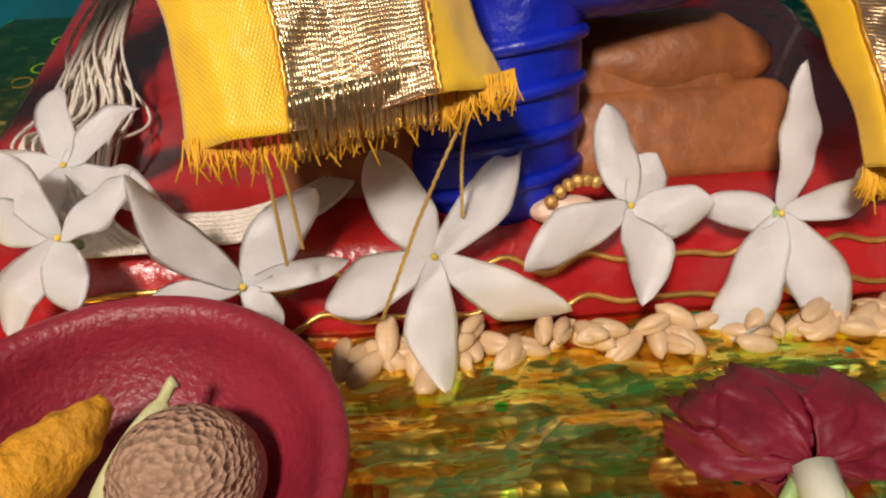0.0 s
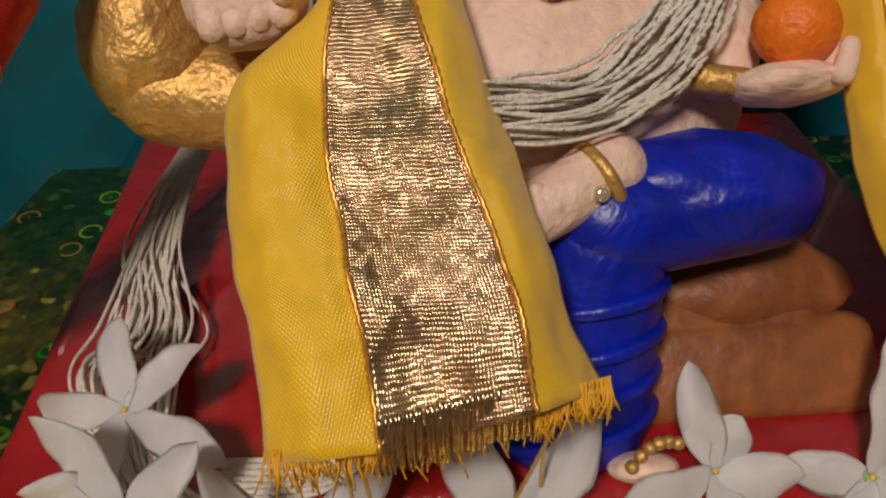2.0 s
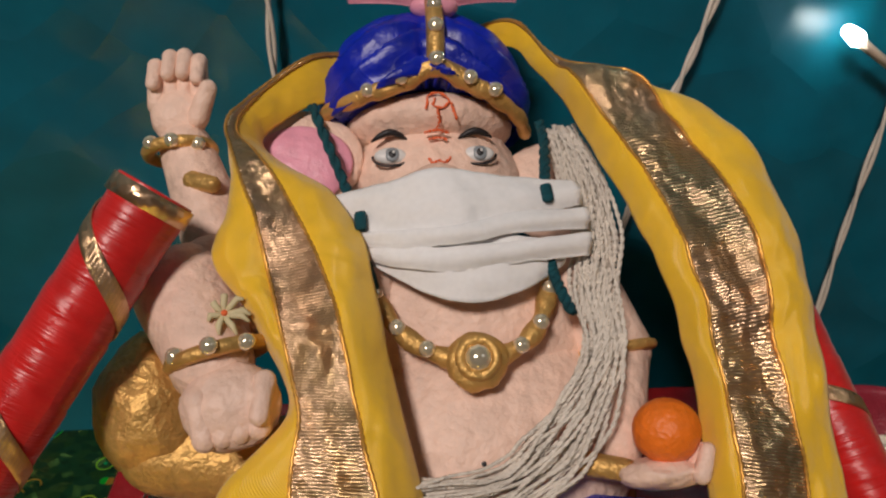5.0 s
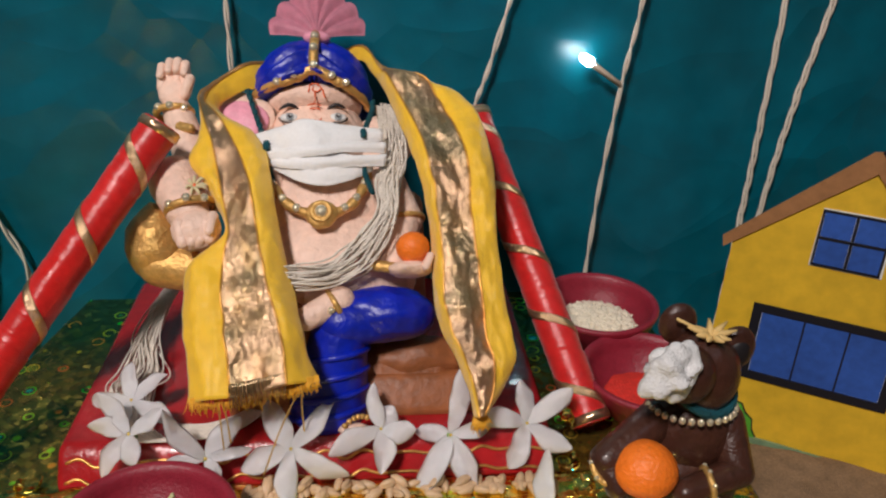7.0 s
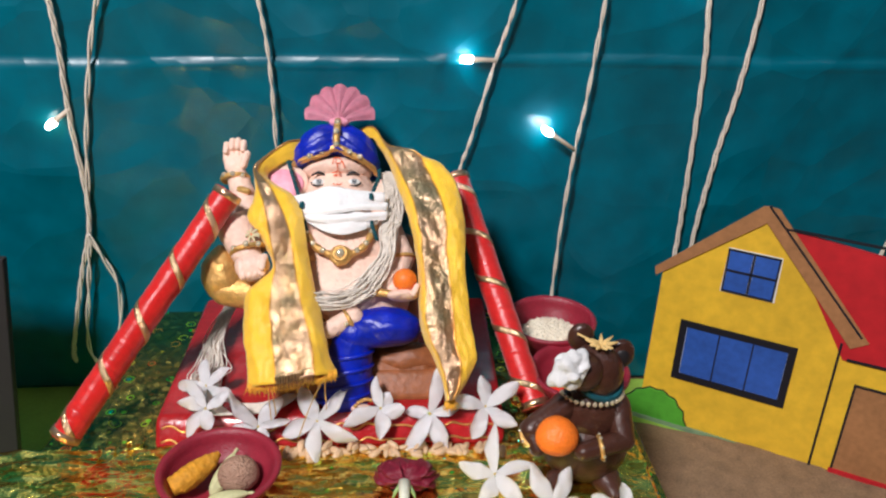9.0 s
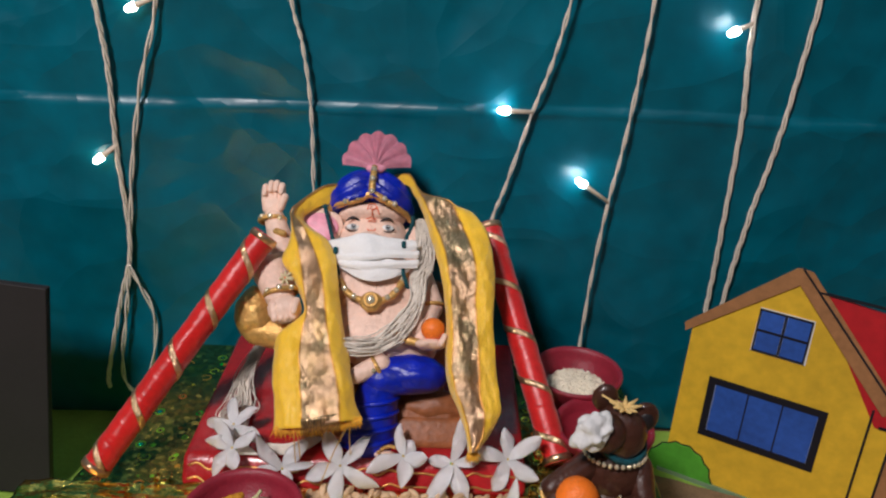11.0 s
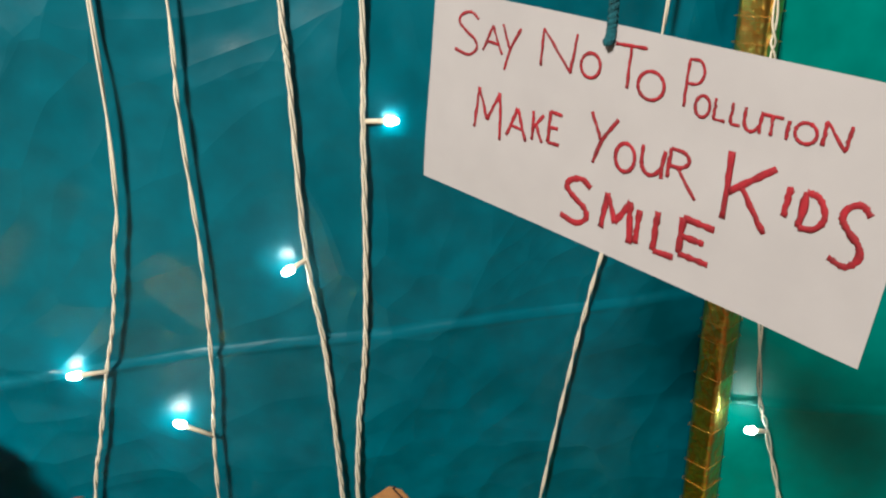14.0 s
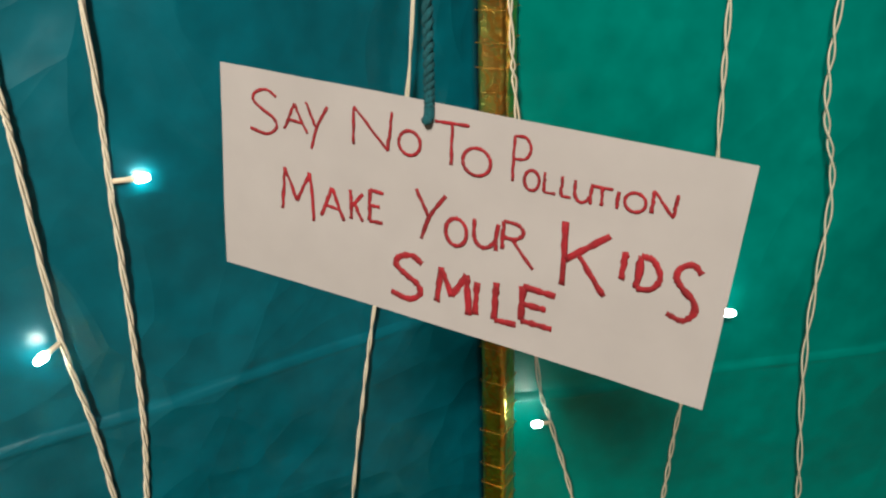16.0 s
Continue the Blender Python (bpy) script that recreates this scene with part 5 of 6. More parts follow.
def mb(c, r, mi=MB, lump=0.04, u=24, v=16):
    ball(bm, mc + Vector(c), r, None, mi, u, v, lump, 2)


mb((0.25, 0.3, 1.6), (1.75, 1.5, 1.75))
mb((0.35, 0.35, 3.3), (1.35, 1.15, 1.35))
mb((0.35, 0.25, 5.0), (1.05, 1.0, 1.0))
mb((-0.35, -0.35, 5.35), (0.8, 0.75, 0.65))
mb((-0.85, -0.7, 5.6), (0.5, 0.5, 0.42))
mb((1.25, 0.35, 5.55), (0.52, 0.28, 0.55))
mb((-0.25, 0.75, 6.0), (0.5, 0.28, 0.5))
mb((1.25, 0.2, 5.5), (0.34, 0.2, 0.36), MBK)
capsule(bm, mc + Vector((-0.7, 0.1, 3.7)), mc + Vector((-2.15, -0.75, 3.3)), 0.55, 0.45, MB)
capsule(bm, mc + Vector((-2.15, -0.75, 3.3)), mc + Vector((-1.95, -1.25, 2.75)), 0.42, 0.33, MB)
capsule(bm, mc + Vector((1.25, 0.1, 3.6)), mc + Vector((1.45, -0.8, 2.7)), 0.6, 0.45, MB)
capsule(bm, mc + Vector((1.45, -0.8, 2.7)), mc + Vector((-0.25, -1.55, 2.8)), 0.45, 0.36, MB)
capsule(bm, mc + Vector((-0.9, -0.8, 0.5)), mc + Vector((-1.3, -1.4, 0.35)), 0.55, 0.35, MB)
capsule(bm, mc + Vector((1.0, -0.7, 0.5)), mc + Vector((1.2, -1.4, 0.35)), 0.6, 0.35, MB)
mb((-1.25, -1.15, 3.25), (0.84, 0.82, 0.72), MO, 0.02)
for c, r, rot in (((0.45, -1.28, 2.75), 0.44, pose(0, 0, 0, 20, 80, 20)), ((-2.1, -0.85, 3.1), 0.48, pose(0, 0, 0, 30, 20, 0))):
    ring(bm, (0, 0, 0), (r, r), 0.09, Matrix.Translation(mc + Vector(c)) @ rot, MG, 20)
    for k in range(8):
        a = k * 0.785
        ball(bm, (r * 1.15 * math.cos(a), r * 1.15 * math.sin(a), 0.04), 0.07, Matrix.Translation(mc + Vector(c)) @ rot, MC, 8, 5)
for k in range(16):
    a = math.pi * (1.02 + 0.96 * k / 15)
    mb((0.3 + 1.18 * math.cos(a), 0.3 + 1.05 * math.sin(a), 4.15 - 0.12 * math.sin(a)), 0.10, MC, 0, 8, 6)
ring(bm, (0, 0, 0), (1.02, 0.95), 0.12, Matrix.Translation(mc + Vector((0.4, 0.2, 4.85))) @ pose(0, 0, 0, 25, 18, 0), MT, 28)
for q in bm.verts:
    q.co = Vector((mc.x + 1.07 * (q.co.x - mc.x), mc.y + 1.07 * (q.co.y - mc.y), q.co.z + 0.28 * max(0.0, q.co.z - 3.6)))
mouse = part("mouse_figure", bm, [M[k] for k in ("mouse", "orange", "gold_paint", "gem", "tealcord", "black")])
tagged(mouse, "glossy dark brown mouse figure holding an orange ball", "figurine")
wool = thing("cotton_muzzle_mask", "tuft of white cotton tied over the mouse's muzzle", "cotton mask")
bm = bmesh.new()
b2 = bmesh.new()
bmesh.ops.create_icosphere(b2, subdivisions=5, radius=1)
for q in b2.verts:
    k = 1 + 0.34 * noise.noise(q.co * 1.5) + 0.035 * noise.noise(q.co * 6)
    k *= 1 + 0.38 * max(0.0, math.cos(2 * math.atan2(q.co.z, q.co.x) - 1.2)) ** 3
    q.co = Vector((q.co.x * 0.68 * k, q.co.y * 0.50 * k, q.co.z * 0.74 * k))
merge(bm, b2, Matrix.Translation(mc + Vector((-1.0, -1.0, 6.4))) @ pose(0, 0, 0, -10, 12, 25))
part("tuft", bm, M["wool"], wool)
dried = thing("dried_flower", "small dried yellow flower on the mouse's head", "dried flower")
rnd = random.Random(5)
for k in range(9):
    a = k * 0.7
    bm = bmesh.new()
    p0 = mc + Vector((0.37, 0.0, 6.72))
    d = Vector((math.cos(a), math.sin(a) * 0.8, 0.25 + 0.2 * rnd.random()))
    tube(bm, [p0, p0 + d * 0.28, p0 + d * rnd.uniform(0.5, 0.75) + Vector((0, 0, -0.05))], [0.04, 0.11, 0.03], 6)
    part("petal", bm, mat("dried_petal", (0.72, 0.50, 0.18), 0.7) if k == 0 else bpy.data.materials["dried_petal"], dried)
bm = bmesh.new()
tube(bm, [mc + Vector((0.37, 0, 6.72)), mc + Vector((-0.1, 0.2, 6.95)), mc + Vector((-0.55, 0.3, 7.15))], 0.045, 6)
part("stalk", bm, bpy.data.materials["dried_petal"], dried)
spray = thing("dried_flower", "small pale dried flower on the statue's arm", "dried flower")
for k in range(8):
    a = k * 0.85
    d = Vector((math.cos(a), math.sin(a), 0.25))
    bm = bmesh.new()
    c0 = Vector((-4.1, 2.62, 0.62))
    tube(bm, [c0, c0 + d * 0.14, c0 + d * 0.26 + Vector((0.03, 0.03, 0.0)), c0 + d * 0.34 + Vector((0.08, -0.05, 0.0))], [0.04, 0.055, 0.06, 0.025], 6, 0, LEAN)
    part("petal", bm, mat("pale_petal", (0.66, 0.58, 0.34), 0.7) if k == 0 else bpy.data.materials["pale_petal"], spray)
bm = bmesh.new()
ball(bm, (-4.1, 2.62, 0.66), 0.055, LEAN, 0, 10, 8)
part("eye", bm, M["vermilion"], spray, "dark red eye")

# ---- painted card house ----
HC = Matrix.Translation((18.6, 11.0, FLOOR)) @ pose(0, 0, 0, -2, 0, -30.15)   # x along the front, z up, -y towards the viewer


def slab(outline, y0, y1):
    """A flat cut-out between two depths."""
    bm = bmesh.new()
    f = [bm.verts.new((x, y0, z)) for x, z in outline]
    b = [bm.verts.new((x, y1, z)) for x, z in outline]
    bm.faces.new(f)
    bm.faces.new(b[::-1])
    n = len(outline)
    for k in range(n):
        bm.faces.new((f[(k + 1) % n], f[k], b[k], b[(k + 1) % n]))
    bmesh.ops.recalc_face_normals(bm, faces=bm.faces[:])
    bm.transform(HC)
    return bm


def frame_of(x0, z0, x1, z1, w):
    return [((x0 - w, z0 - w), (x1 + w, z0)), ((x0 - w, z1), (x1 + w, z1 + w)), ((x0 - w, z0), (x0, z1)), ((x1, z0), (x1 + w, z1))]


def bars(name, boxes, material, parent, y0, y1, label=""):
    for (x0, z0), (x1, z1) in boxes:
        part(name, slab([(x0, z0), (x1, z0), (x1, z1), (x0, z1)], y0, y1), material, parent, label, False)


house = thing("house", "yellow painted card house with a red roof", "house")
part("wall", slab([(0, -0.3), (10.0, -0.3), (9.9, 8.6), (5.0, 14.6), (0.1, 10.3)], -0.12, 0.12), M["house_yellow"], house, "yellow painted front wall", False)
part("wall", slab([(9.95, -0.3), (20.6, 0.2), (20.5, 7.9), (9.95, 7.6)], -0.10, 0.12), M["house_yellow"], house, "yellow painted side wall", False)
part("roof", slab([(6.0, 14.1), (7.6, 13.95), (11.0, 13.6), (15.0, 13.9), (19.7, 14.1), (20.4, 13.6), (22.2, 7.7), (10.2, 7.4)], -0.16, 0.10), M["house_red"], house, "red painted roof", False)
part("chimney", slab([(16.2, 13.7), (17.7, 13.7), (17.7, 14.9), (18.0, 14.9), (18.0, 15.35), (15.9, 15.35), (15.9, 14.9), (16.2, 14.9)], -0.18, 0.06), M["house_red"], house, "red card chimney", False)
part("gable_board", slab([(-0.35, 10.35), (-0.25, 9.85), (5.0, 14.25), (5.0, 15.2), (4.7, 15.15)], -0.24, -0.125), M["house_brown"], house, "brown gable board", False)
part("gable_board", slab([(5.0, 15.2), (5.0, 14.3), (10.4, 8.2), (11.2, 8.75), (5.5, 15.15)], -0.24, -0.165), M["house_brown"], house, "brown gable board", False)
for line in ([(5.0, 15.22), (10.8, 8.95)], [(10.0, -0.3), (9.95, 8.4)], [(6.0, 14.15), (20.0, 14.15)], [(10.4, 7.5), (22.1, 7.75)]):
    (x0, z0), (x1, z1) = line
    dx, dz = Vector((x1 - x0, z1 - z0)).normalized() * 0.06
    part("outline", slab([(x0 - dz, z0 + dx), (x1 - dz, z1 + dx), (x1 + dz, z1 - dx), (x0 + dz, z0 - dx)], -0.25, -0.10), M["ink"], house, "black marker outline", False)
big = part("window", slab([(1.65, 3.55), (7.85, 3.55), (7.9, 7.3), (1.7, 7.3)], -0.15, -0.115), M["card_edge"], house, "wide three-pane window", False)
bars("frame", frame_of(2.0, 3.85, 7.55, 7.0, 0.42), M["ink"], big, -0.20, -0.14, "black window frame")
for k in range(3):
    bars("pane", [((2.02 + 1.86 * k, 3.87), (3.82 + 1.86 * k, 6.98))], M["house_blue"], big, -0.17, -0.14, "blue painted pane")
bars("mullion", [((3.81 + 1.86 * k, 3.86), (3.89 + 1.86 * k, 6.99)) for k in range(2)], M["ink"], big, -0.19, -0.14, "black window bar")
small = part("window", slab([(3.35, 9.75), (6.25, 9.75), (6.2, 12.45), (3.4, 12.45)], -0.15, -0.115), M["card_edge"], house, "small four-pane window", False)
bars("frame", frame_of(3.5, 9.9, 6.05, 12.3, 0.10) + [((4.72, 9.9), (4.84, 12.3)), ((3.5, 11.05), (6.05, 11.17))], M["ink"], small, -0.20, -0.14, "black window frame")
for i in range(2):
    for j in range(2):
        bars("pane", [((3.51 + 1.34 * i, 9.91 + 1.27 * j), (4.71 + 1.34 * i, 11.04 + 1.25 * j))], M["house_blue"], small, -0.17, -0.14, "blue painted pane")
door = part("door", slab([(11.2, 0.0), (14.4, 0.1), (14.4, 6.0), (11.2, 6.0)], -0.16, -0.09), M["house_brown"], house, "brown painted door", False)
bars("frame", frame_of(11.2, 0.05, 14.4, 6.0, 0.12), M["ink"], door, -0.20, -0.10, "black door frame")
step = [(11.0, -0.3), (15.5, -0.25), (15.5, 0.5), (11.0, 0.5)]
part("step", slab(step, -0.26, -0.17), M["house_red"], house, "red doorstep", False)
bush = []
for k in range(17):
    a = math.pi * k / 16
    r = 1.0 + 0.07 * abs(math.sin(k * 1.6))
    bush.append((0.9 + 2.0 * r * math.cos(a), -0.3 + 2.45 * r * math.sin(a)))
part("bush", slab(bush, -0.30, -0.14), M["bush"], house, "green painted bush", False)
bm = slab([(x * 1.03 - 0.03, z * 1.03 + 0.02) for x, z in bush], -0.145, -0.125)
part("outline", bm, M["ink"], house, "black marker outline", False)
part("grass_edge", slab([(-0.3, -0.4), (20.6, -0.4), (20.6, 0.0), (12, 0.15), (4, 0.3), (-0.3, 0.25)], -0.35, -0.2), mat("grey_green_paint", (0.20, 0.30, 0.16), 0.7, vary=0.3, scale=200), house, "grey-green painted ground strip", False)


# ---- fairy lights ----
def light_string(pts, leds, label, strands=2, spread=0.06, warm=False, r=0.062):
    """pts: x, y, z down the string; leds: place on the string, bulb offset."""
    ob = thing("light_string", label, "string lights", "strings of fairy lights")
    path = smooth_path(pts, 320)
    for s in range(strands):
        bm = bmesh.new()
        ph = 2 * math.pi * s / strands
        tube(bm, [p + (spread + 0.03 * noise.noise(Vector((k * 0.05, ph, pts[0][0])))) * Vector((math.cos(k * 0.2 + ph), math.sin(k * 0.2 + ph), 0)) for k, p in enumerate(path)], r, 6)
        part("cable", bm, M["wire"], ob)
    for root, tip, w in leds:
        root, tip = Vector(root), Vector(tip)
        d = (tip - root).normalized()
        bulb = part_bulb(root, tip, d, ob, w)
    return ob


def part_bulb(root, tip, d, ob, warm):
    bm = bmesh.new()
    tube(bm, [root, tip - d * 0.35, tip - d * 0.05], [0.12, 0.14, 0.18], 8)
    socket = part("socket", bm, M["socket"], ob)
    bm = bmesh.new()
    capsule(bm, tip + d * 0.08, tip + d * 0.40, 0.24, 0.19, 0, None, 12)
    part("bulb", bm, M["bulb_warm"] if warm else M["bulb"], ob, "lit clear bulb")
    return socket


SY = WALL_Y - 0.75
light_string([(-5.2, SY, 60), (-4.6, SY, 28), (-4.06, SY, 20), (-3.55, SY, 17.4), (-3.2, SY, 14.0), (-3.2, SY, 9.3), (-3.3, SY, 2), (-3.3, SY, -5)], [], "twisted white fairy light cable on the teal cloth")
light_string([(13.0, SY, 60), (11.6, SY, 28), (10.5, SY, 20.6), (9.77, SY, 17.0), (8.91, SY, 14.2), (7.74, SY, 9.85), (6.95, SY, 7.15), (5.6, SY, 0), (5.2, SY, -5)], [((8.9, SY, 14.2), (7.55, SY - 0.1, 14.25), False)], "twisted white fairy light cable with a lit bulb by the crease")
light_string([(16.2, SY, 60), (15.2, SY, 34), (14.8, SY, 27.6), (14.7, SY, 20.6), (14.5, SY, 16.7), (14.1, SY, 12.2), (13.7, SY, 9.1), (13.3, SY, 4.3), (13.1, SY, -1), (13.2, SY, -5.5)], [((13.7, SY, 9.1), (12.2, SY, 10.1), False)], "twisted white fairy light cable with a lit bulb pointing up")
light_string([(20.2, SY, 60), (20.1, SY, 34), (20.1, SY, 28.7), (19.95, SY, 20), (20.4, SY, 13.9), (20.5, SY, 7), (20.5, SY, 1.5), (20.4, SY, -5.5)], [((19.95, SY, 19.35), (19.15, SY - 0.2, 19.0), False)], "twisted white fairy light cable behind the house", 3, 0.09, r=0.064)
light_string([(24.6, SY, 60), (23.9, SY, 33.4), (23.5, SY, 26.5), (23.1, SY, 19.3), (22.6, SY, 13), (21.9, SY, 8.2), (21.4, SY, 2.5), (21.2, SY, -5.5)], [((23.6, SY, 26.5), (24.7, SY, 26.4), False)], "twisted white fairy light cable above the house", 3, 0.09, r=0.064)
light_string([(41.5, SY - 1, 60), (39.3, SY - 0.5, 32), (38.3, SY, 25), (37.0, SY, 19.2), (35.8, SY, 14.2), (34.6, SY, 8.2), (33.2, SY, 0.2), (32.4, SY, -5.5)], [((38.1, SY, 24.2), (37.9, SY - 0.2, 22.6), False)], "twisted white fairy light cable behind the red roof")
light_string([(-15.2, SY, 60), (-14.6, SY, 28), (-14.27, SY, 19.5), (-14.05, SY, 15.7), (-14.2, SY, 10.9), (-14.2, SY, 5.2), (-15.3, SY, 1.3), (-16.7, SY, -3.8), (-16.8, SY, -5)], [((-14.15, SY, 11.4), (-15.0, SY - 0.2, 10.75), True)], "white fairy light cable with a warm lit bulb", 3, 0.09, r=0.064)
light_string([(-9.5, SY, 60), (-10.2, SY, 28), (-11.0, SY, 19.7), (-12.35, SY, 15.1), (-13.5, SY, 9.9), (-14.3, SY, 4.5), (-14.9, SY - 0.1, 1.0), (-15.8, SY, -4), (-14.6, SY, -5.2), (-13.3, SY, 0.0), (-14.4, SY - 0.2, 4)], [((-11.05, SY, 19.5), (-12.2, SY, 19.0), True)], "looped white fairy light cable with a warm lit bulb", 2, 0.08, r=0.064)


def east(x, z, off=0.7):
    """A place on the side cloth."""
    a, b = Vector((43.4, 11.5)), Vector((100, -11.4))
    d = (b - a).normalized()
    q = a + d * ((x - 43.4) / d.x) + Vector((d.y, -d.x)) * off
    return (q.x, q.y, z)


light_string([east(42.9, 60, 1.6), east(43.2, 40, 1.6), east(43.5, 31, 1.6), east(43.8, 27, 1.6), east(45.1, 11.3, 1.6), east(46.0, 7.1, 1.6), east(47.6, 0.5, 1.4), east(48.5, -5)], [(east(46.0, 7.2, 1.6), east(45.2, 7.4, 1.9), False)], "twisted white fairy light cable beside the gold pole", 2, 0.1)
light_string([east(54.0, 60, 1.6), east(54.2, 36, 1.6), east(54.5, 26, 1.6), east(55.0, 14, 1.6), east(54.0, 6, 1.6), east(53.7, -0.6, 1.4), east(53.6, -5)], [(east(54.9, 13.9, 1.6), east(56.1, 13.8, 1.9), False)], "white fairy light cable with a lit bulb on green cloth", 2, 0.1)
light_string([east(60.5, 60, 1.6), east(60.2, 36, 1.6), east(60.3, 27, 1.6), east(61.6, 21, 1.6), east(61.8, 10, 1.6), east(63.4, -2.5, 1.4), east(63.6, -5)], [], "twisted white fairy light cable on the side cloth", 2, 0.14)

# ---- gold pole in the corner ----
pole = thing("pole", "square pole wrapped in gold holographic foil", "pole")
pm = Matrix.Translation((42.7, 10.9, 0)) @ pose(0, 0, 0, 0, 0, 28)
rnd = random.Random(8)
bm = bmesh.new()
b2 = bmesh.new()
rows = []
for k in range(181):
    z = FLOOR + (60 - FLOOR) * k / 180
    row = []
    for s in range(32):
        a = 2 * math.pi * s / 32
        x, y = math.cos(a), math.sin(a)
        q = (abs(x) ** 8 + abs(y) ** 8) ** (-1 / 8)
        w = 1 + 0.035 * noise.noise(Vector((x * 1.5, y * 1.5, z * 0.9)))
        row.append(b2.verts.new((0.86 * x * q * w, 0.78 * y * q * w, z)))
    rows.append(row)
for p, q in zip(rows, rows[1:]):
    for s in range(32):
        b2.faces.new((p[s], p[(s + 1) % 32], q[(s + 1) % 32], q[s]))
merge(bm, b2, pm)
part("foil_wrap", bm, M["gold_wrap"], pole)
z = FLOOR + 1
while z < 59:
    bm = bmesh.new()
    tilt = rnd.uniform(-3, 3)
    tube(bm, [(0.90 * sx, 0.82 * sy, 0) for sx, sy in ((-1, -1), (0, -1), (1, -1), (1, 0), (1, 1), (0, 1), (-1, 1), (-1, 0), (-1, -1))], 0.02, 5, 0, pm @ Matrix.Translation((0, 0, z)) @ pose(0, 0, 0, tilt, rnd.uniform(-4, 4), 0), False)
    part("wrap_edge", bm, M["band_edge"], pole, "copper-coloured edge of the foil strip")
    z += rnd.uniform(1.0, 2.6)

# ---- hanging sign ----
sign = thing("sign", "white paper sign with red hand lettering on a teal cord", "sign")
SM = Matrix.Translation((26.24, -9.9, 31.94)) @ pose(0, 0, 0, 0, 0, -59.6) @ pose(0, 0, 0, -3.0) @ pose(0, 0, 0, 0, 4.6, 0)
bm = bmesh.new()


def sign_wave(x, zz):
    """How far the paper is off flat."""
    return 0.06 * math.sin(x * 0.35 + zz * 0.4 + 2) + 0.04 * noise.noise(Vector((x * 0.6, zz * 0.6, 2)))


def sign_at(u, v):
    x, zz = (u - 0.5) * 11.42, (v - 0.5) * 4.83
    return SM @ Vector((x, sign_wave(x, zz), zz))


sheet(bm, sign_at, 40, 18)
solid(part("paper", bm, M["paper"], sign, smooth=False), 0.02, -1)


ARC = [(0.5 + 0.5 * math.cos(math.pi * k / 8), 0.5 + 0.5 * math.sin(math.pi * k / 8)) for k in range(17)]
GLYPH = {"S": [[(0.95, 0.88), (0.6, 1), (0.2, 0.9), (0.12, 0.72), (0.45, 0.55), (0.85, 0.4), (0.95, 0.2), (0.6, 0.02), (0.0, 0.08)]], "A": [[(0, 0), (0.45, 1)], [(0.45, 1), (1, 0)], [(0.2, 0.38), (0.8, 0.34)]],
         "Y": [[(0, 1), (0.45, 0.5)], [(1, 1), (0.5, 0.5), (0.25, 0)]], "N": [[(0.02, 0), (0, 1)], [(0, 1), (0.95, 0.02)], [(0.95, 0.02), (1, 1.05)]], "O": [ARC + [ARC[0]]], "T": [[(0, 0.95), (1, 1)], [(0.5, 0.97), (0.55, 0)]],
         "P": [[(0.05, 1), (0.1, 0)], [(0.05, 1), (0.7, 1), (1, 0.78), (0.75, 0.55), (0.1, 0.5)]], "L": [[(0, 1), (0.05, 0.02)], [(0.05, 0.02), (1, 0.05)]], "U": [[(0, 1), (0.05, 0.3), (0.35, 0), (0.7, 0.08), (0.95, 0.4)], [(1, 1), (0.95, 0.4), (1, 0)]],
         "I": [[(0.5, 1), (0.5, 0)]], "M": [[(0, 0.1), (0.05, 1)], [(0.05, 1), (0.45, 0.35)], [(0.45, 0.35), (0.85, 1)], [(0.85, 1), (1, 0)]], "K": [[(0, 1), (0.1, 0)], [(0.95, 0.95), (0.1, 0.42)], [(0.35, 0.55), (1, 0)]],
         "E": [[(0, 1), (0.03, 0)], [(0, 1), (1, 0.98)], [(0.02, 0.5), (0.75, 0.52)], [(0.03, 0), (1, 0.02)]], "R": [[(0, 1), (0.02, 0.3)], [(0, 1), (0.45, 0.98), (0.62, 0.8), (0.4, 0.62), (0.05, 0.6)], [(0.3, 0.6), (1, 0)]],
         "D": [[(0.05, 1), (0.05, 0)], [(0.05, 1), (0.6, 0.95), (1, 0.5), (0.7, 0.1), (0.05, 0)]]}
rnd = random.Random(3)


def write(text, boxes, thick):
    """Hand lettering: each letter in its own box (x, foot, width, height)."""
    for ch, (x, zz, w, h) in zip(text, boxes):
        bm = bmesh.new()
        for stroke in GLYPH[ch]:
            if len(stroke) > 2:
                pts = smooth_path([(x + a * w, 0, zz + b * h) for a, b in stroke], 6 * len(stroke))
            else:
                p, q = [Vector((x + a * w, 0, zz + b * h)) for a, b in stroke]
                pts = [p.lerp(q, k / 8) + Vector((rnd.uniform(-0.012, 0.012), 0, 0)) for k in range(9)]
            b2 = bmesh.new()
            tube(b2, pts, [thick * rnd.uniform(0.65, 1.1) for _ in pts], 6)
            for q in b2.verts:
                q.co.y = 0.10 * q.co.y + sign_wave(q.co.x, q.co.z) - 0.014
            merge(bm, b2, SM)
        part("letter", bm, M["marker"], sign, "red hand-drawn letter")


write("SAYNOTO", [(-4.9, 1.0, 0.75, 1.0), (-3.98, 1.22, 0.6, 0.6), (-3.4, 0.9, 0.55, 1.0), (-2.2, 1.22, 0.9, 0.8), (-1.1, 1.25, 0.5, 0.5), (-0.29, 1.25, 0.75, 0.85), (0.37, 1.15, 0.6, 0.55)], 0.045)
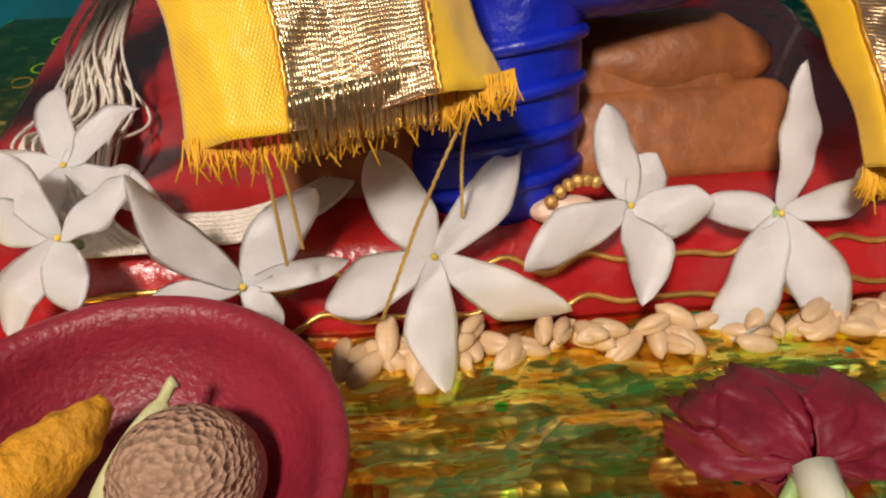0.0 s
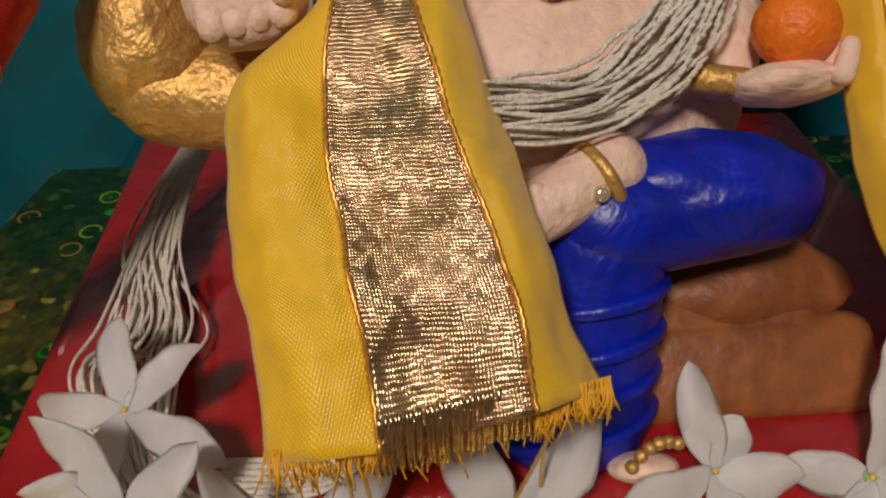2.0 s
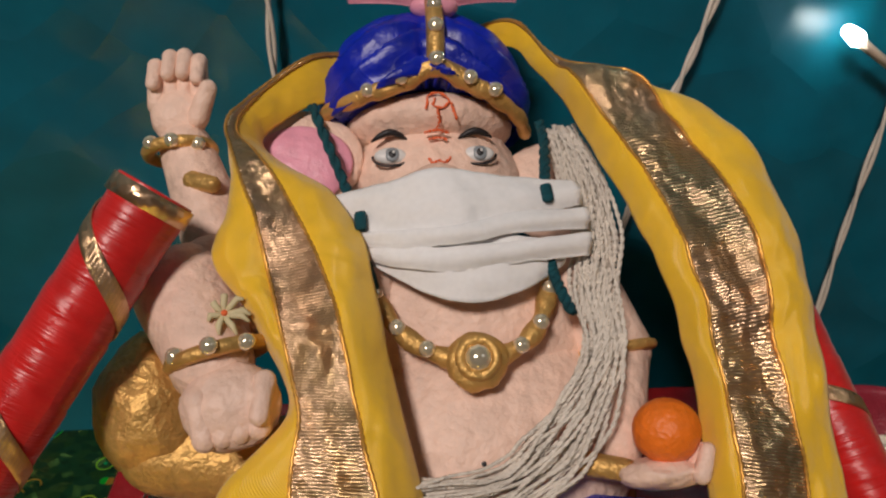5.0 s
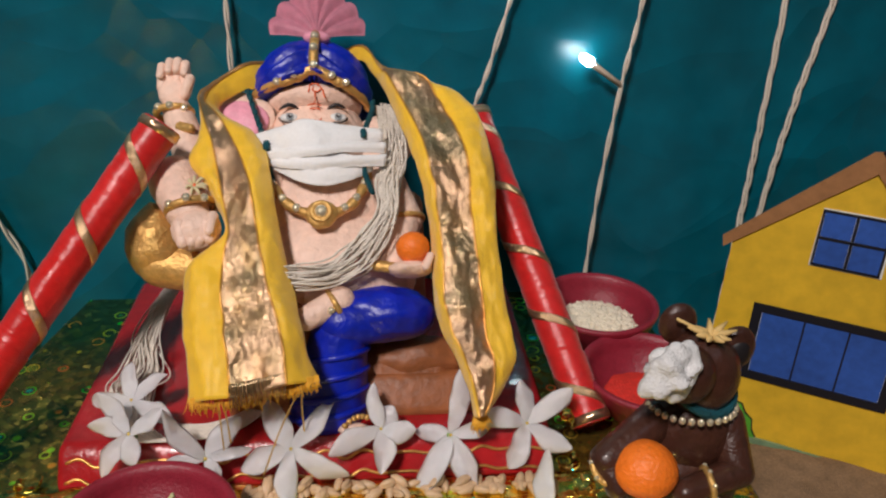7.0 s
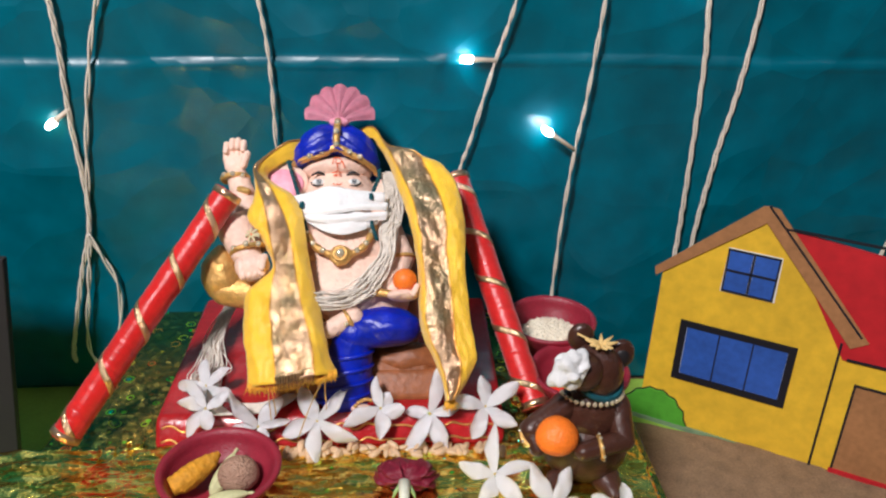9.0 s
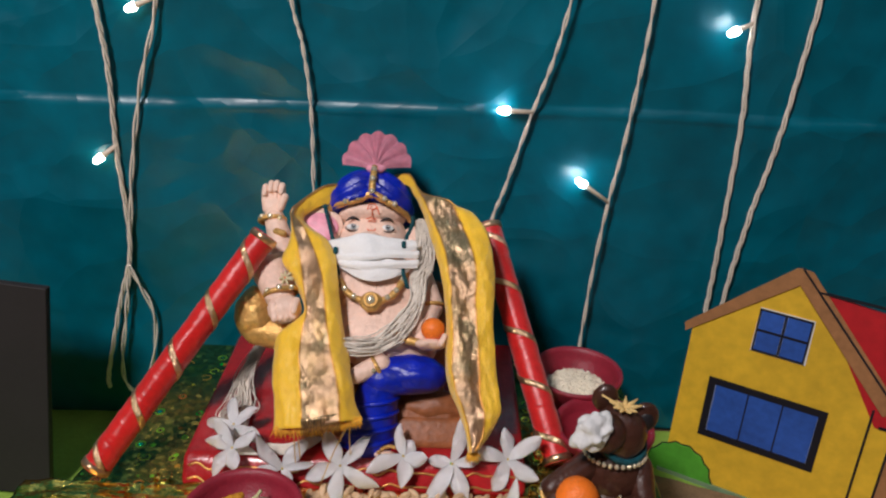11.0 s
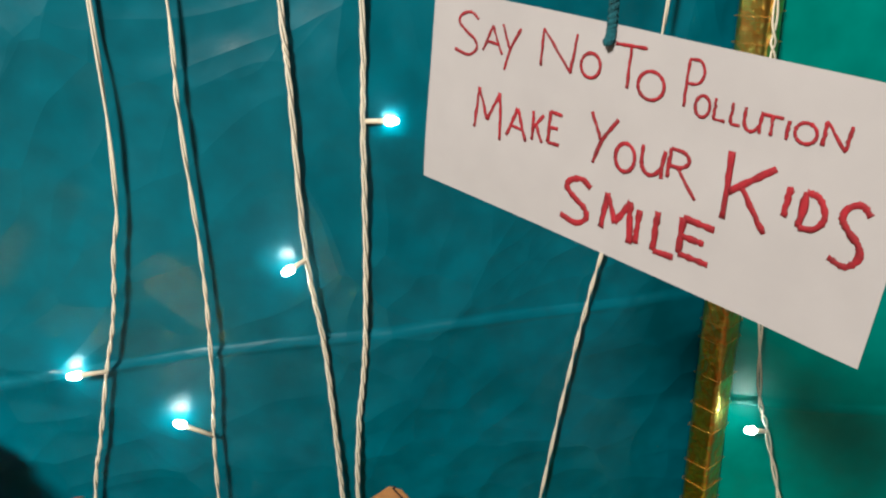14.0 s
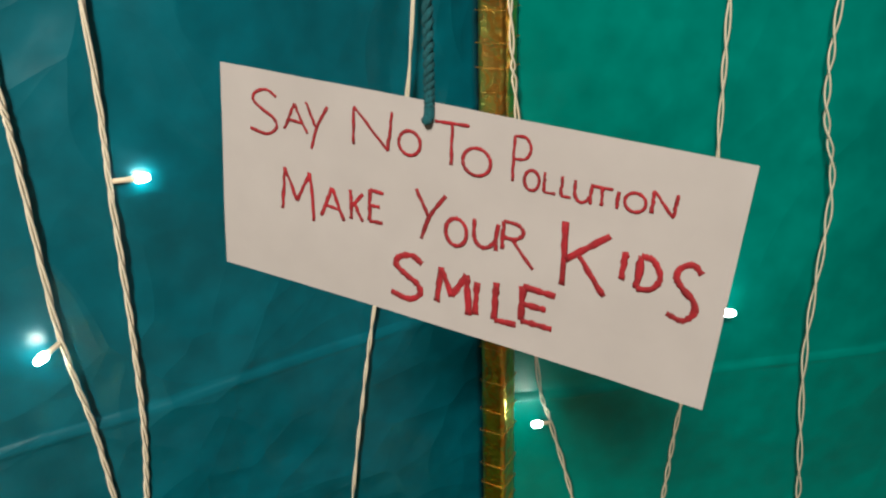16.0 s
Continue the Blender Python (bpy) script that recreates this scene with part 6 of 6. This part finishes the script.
write("POLLUTION", [(1.40, 1.2, 0.36, 0.9), (1.68, 1.1, 0.3, 0.4), (2.08, 1.12, 0.24, 0.4), (2.42, 1.12, 0.2, 0.4), (2.68, 1.1, 0.33, 0.4), (3.0, 1.12, 0.4, 0.36), (3.47, 1.13, 0.05, 0.34), (3.63, 1.15, 0.38, 0.36), (4.12, 1.2, 0.42, 0.42)], 0.04)
write("MAKE", [(-4.02, -0.75, 0.85, 1.1), (-2.99, -0.57, 0.6, 0.7), (-2.24, -0.47, 0.33, 0.66), (-1.75, -0.4, 0.34, 0.7)], 0.055)
write("YOUR", [(-0.65, -0.5, 0.7, 1.08), (0.09, -0.45, 0.48, 0.6), (0.72, -0.32, 0.52, 0.57), (1.35, -0.5, 0.7, 0.85)], 0.055)
write("KIDS", [(2.6, -0.65, 0.92, 1.3), (3.78, -0.2, 0.05, 0.56), (4.08, -0.3, 0.42, 0.66), (4.72, -0.72, 0.5, 1.15)], 0.08)
write("SMILE", [(-1.12, -2.0, 0.74, 1.05), (0.0, -1.93, 0.77, 0.9), (0.88, -1.87, 0.06, 0.75), (1.32, -1.88, 0.5, 0.88), (1.9, -1.7, 0.7, 0.78)], 0.09)
bm = bmesh.new()
top = SM @ Vector((-1.0, 0.0, 9))
cord = [SM @ Vector((-0.42, -0.09, 2.05)), SM @ Vector((-0.44, 0.0, 2.45)), SM @ Vector((-0.7, 0.05, 5)), top, (top.x - 0.4, top.y, 80), (top.x - 0.5, top.y, 130)]
for s in (0, math.pi):
    tube(bm, [p + 0.05 * Vector((math.cos(k * 0.8 + s), math.sin(k * 0.8 + s), 0)) for k, p in enumerate(smooth_path(cord, 260))], 0.07, 6)
part("cord", bm, M["tealcord"], sign, "dark teal wool cord")

# ---- dark board at the side, grass tufts, metal plate ----
board = thing("dark_board", "dark grey upright board standing on the felt", "board")
bm = bmesh.new()
box(bm, (-9.0, -0.25, 0), (0, 0.25, 12.9), Matrix.Translation((-17.6, 6.8, FLOOR)) @ pose(0, 0, 0, -6, 6, 0), 0.04, 1)
part("panel", bm, M["dark_board"], board, smooth=False)
rnd = random.Random(17)
for cx, cy, n in ((16.2, -1.0, 26), (15.9, 2.5, 20), (16.5, -4.5, 26), (16.3, 6.5, 16)):
    tuft = thing("grass_tuft", "small tuft of green grass blades on the sand", "grass", "grass tufts beside the plinth")
    bm = bmesh.new()
    for k in range(n):
        a = rnd.random() * 6.283
        p = Vector((cx + rnd.uniform(-0.6, 0.6), cy + rnd.uniform(-1, 1), FLOOR + 0.2))
        d = Vector((math.cos(a), math.sin(a), rnd.uniform(0.2, 0.9)))
        ln = rnd.uniform(0.8, 1.9)
        tube(bm, [p, p + d * ln * 0.6 + Vector((0, 0, 0.2)), p + d * ln], [0.07, 0.06, 0.012], 5)
    tagged(part("blades", bm, M["leaf"], tuft), kind="stuff")
plate = thing("metal_disc", "small grey metal disc standing in the sand", "disc")
bm = bmesh.new()
lathe(bm, [(0.02, 0), (1.3, 0), (1.42, 0.06), (1.42, 0.14), (1.3, 0.2), (0.02, 0.16)], 40, Matrix.Translation((30.9, 1.8, FLOOR + 1.5)) @ pose(0, 0, 0, 80, 0, -20))
part("rim", bm, M["steel"], plate)
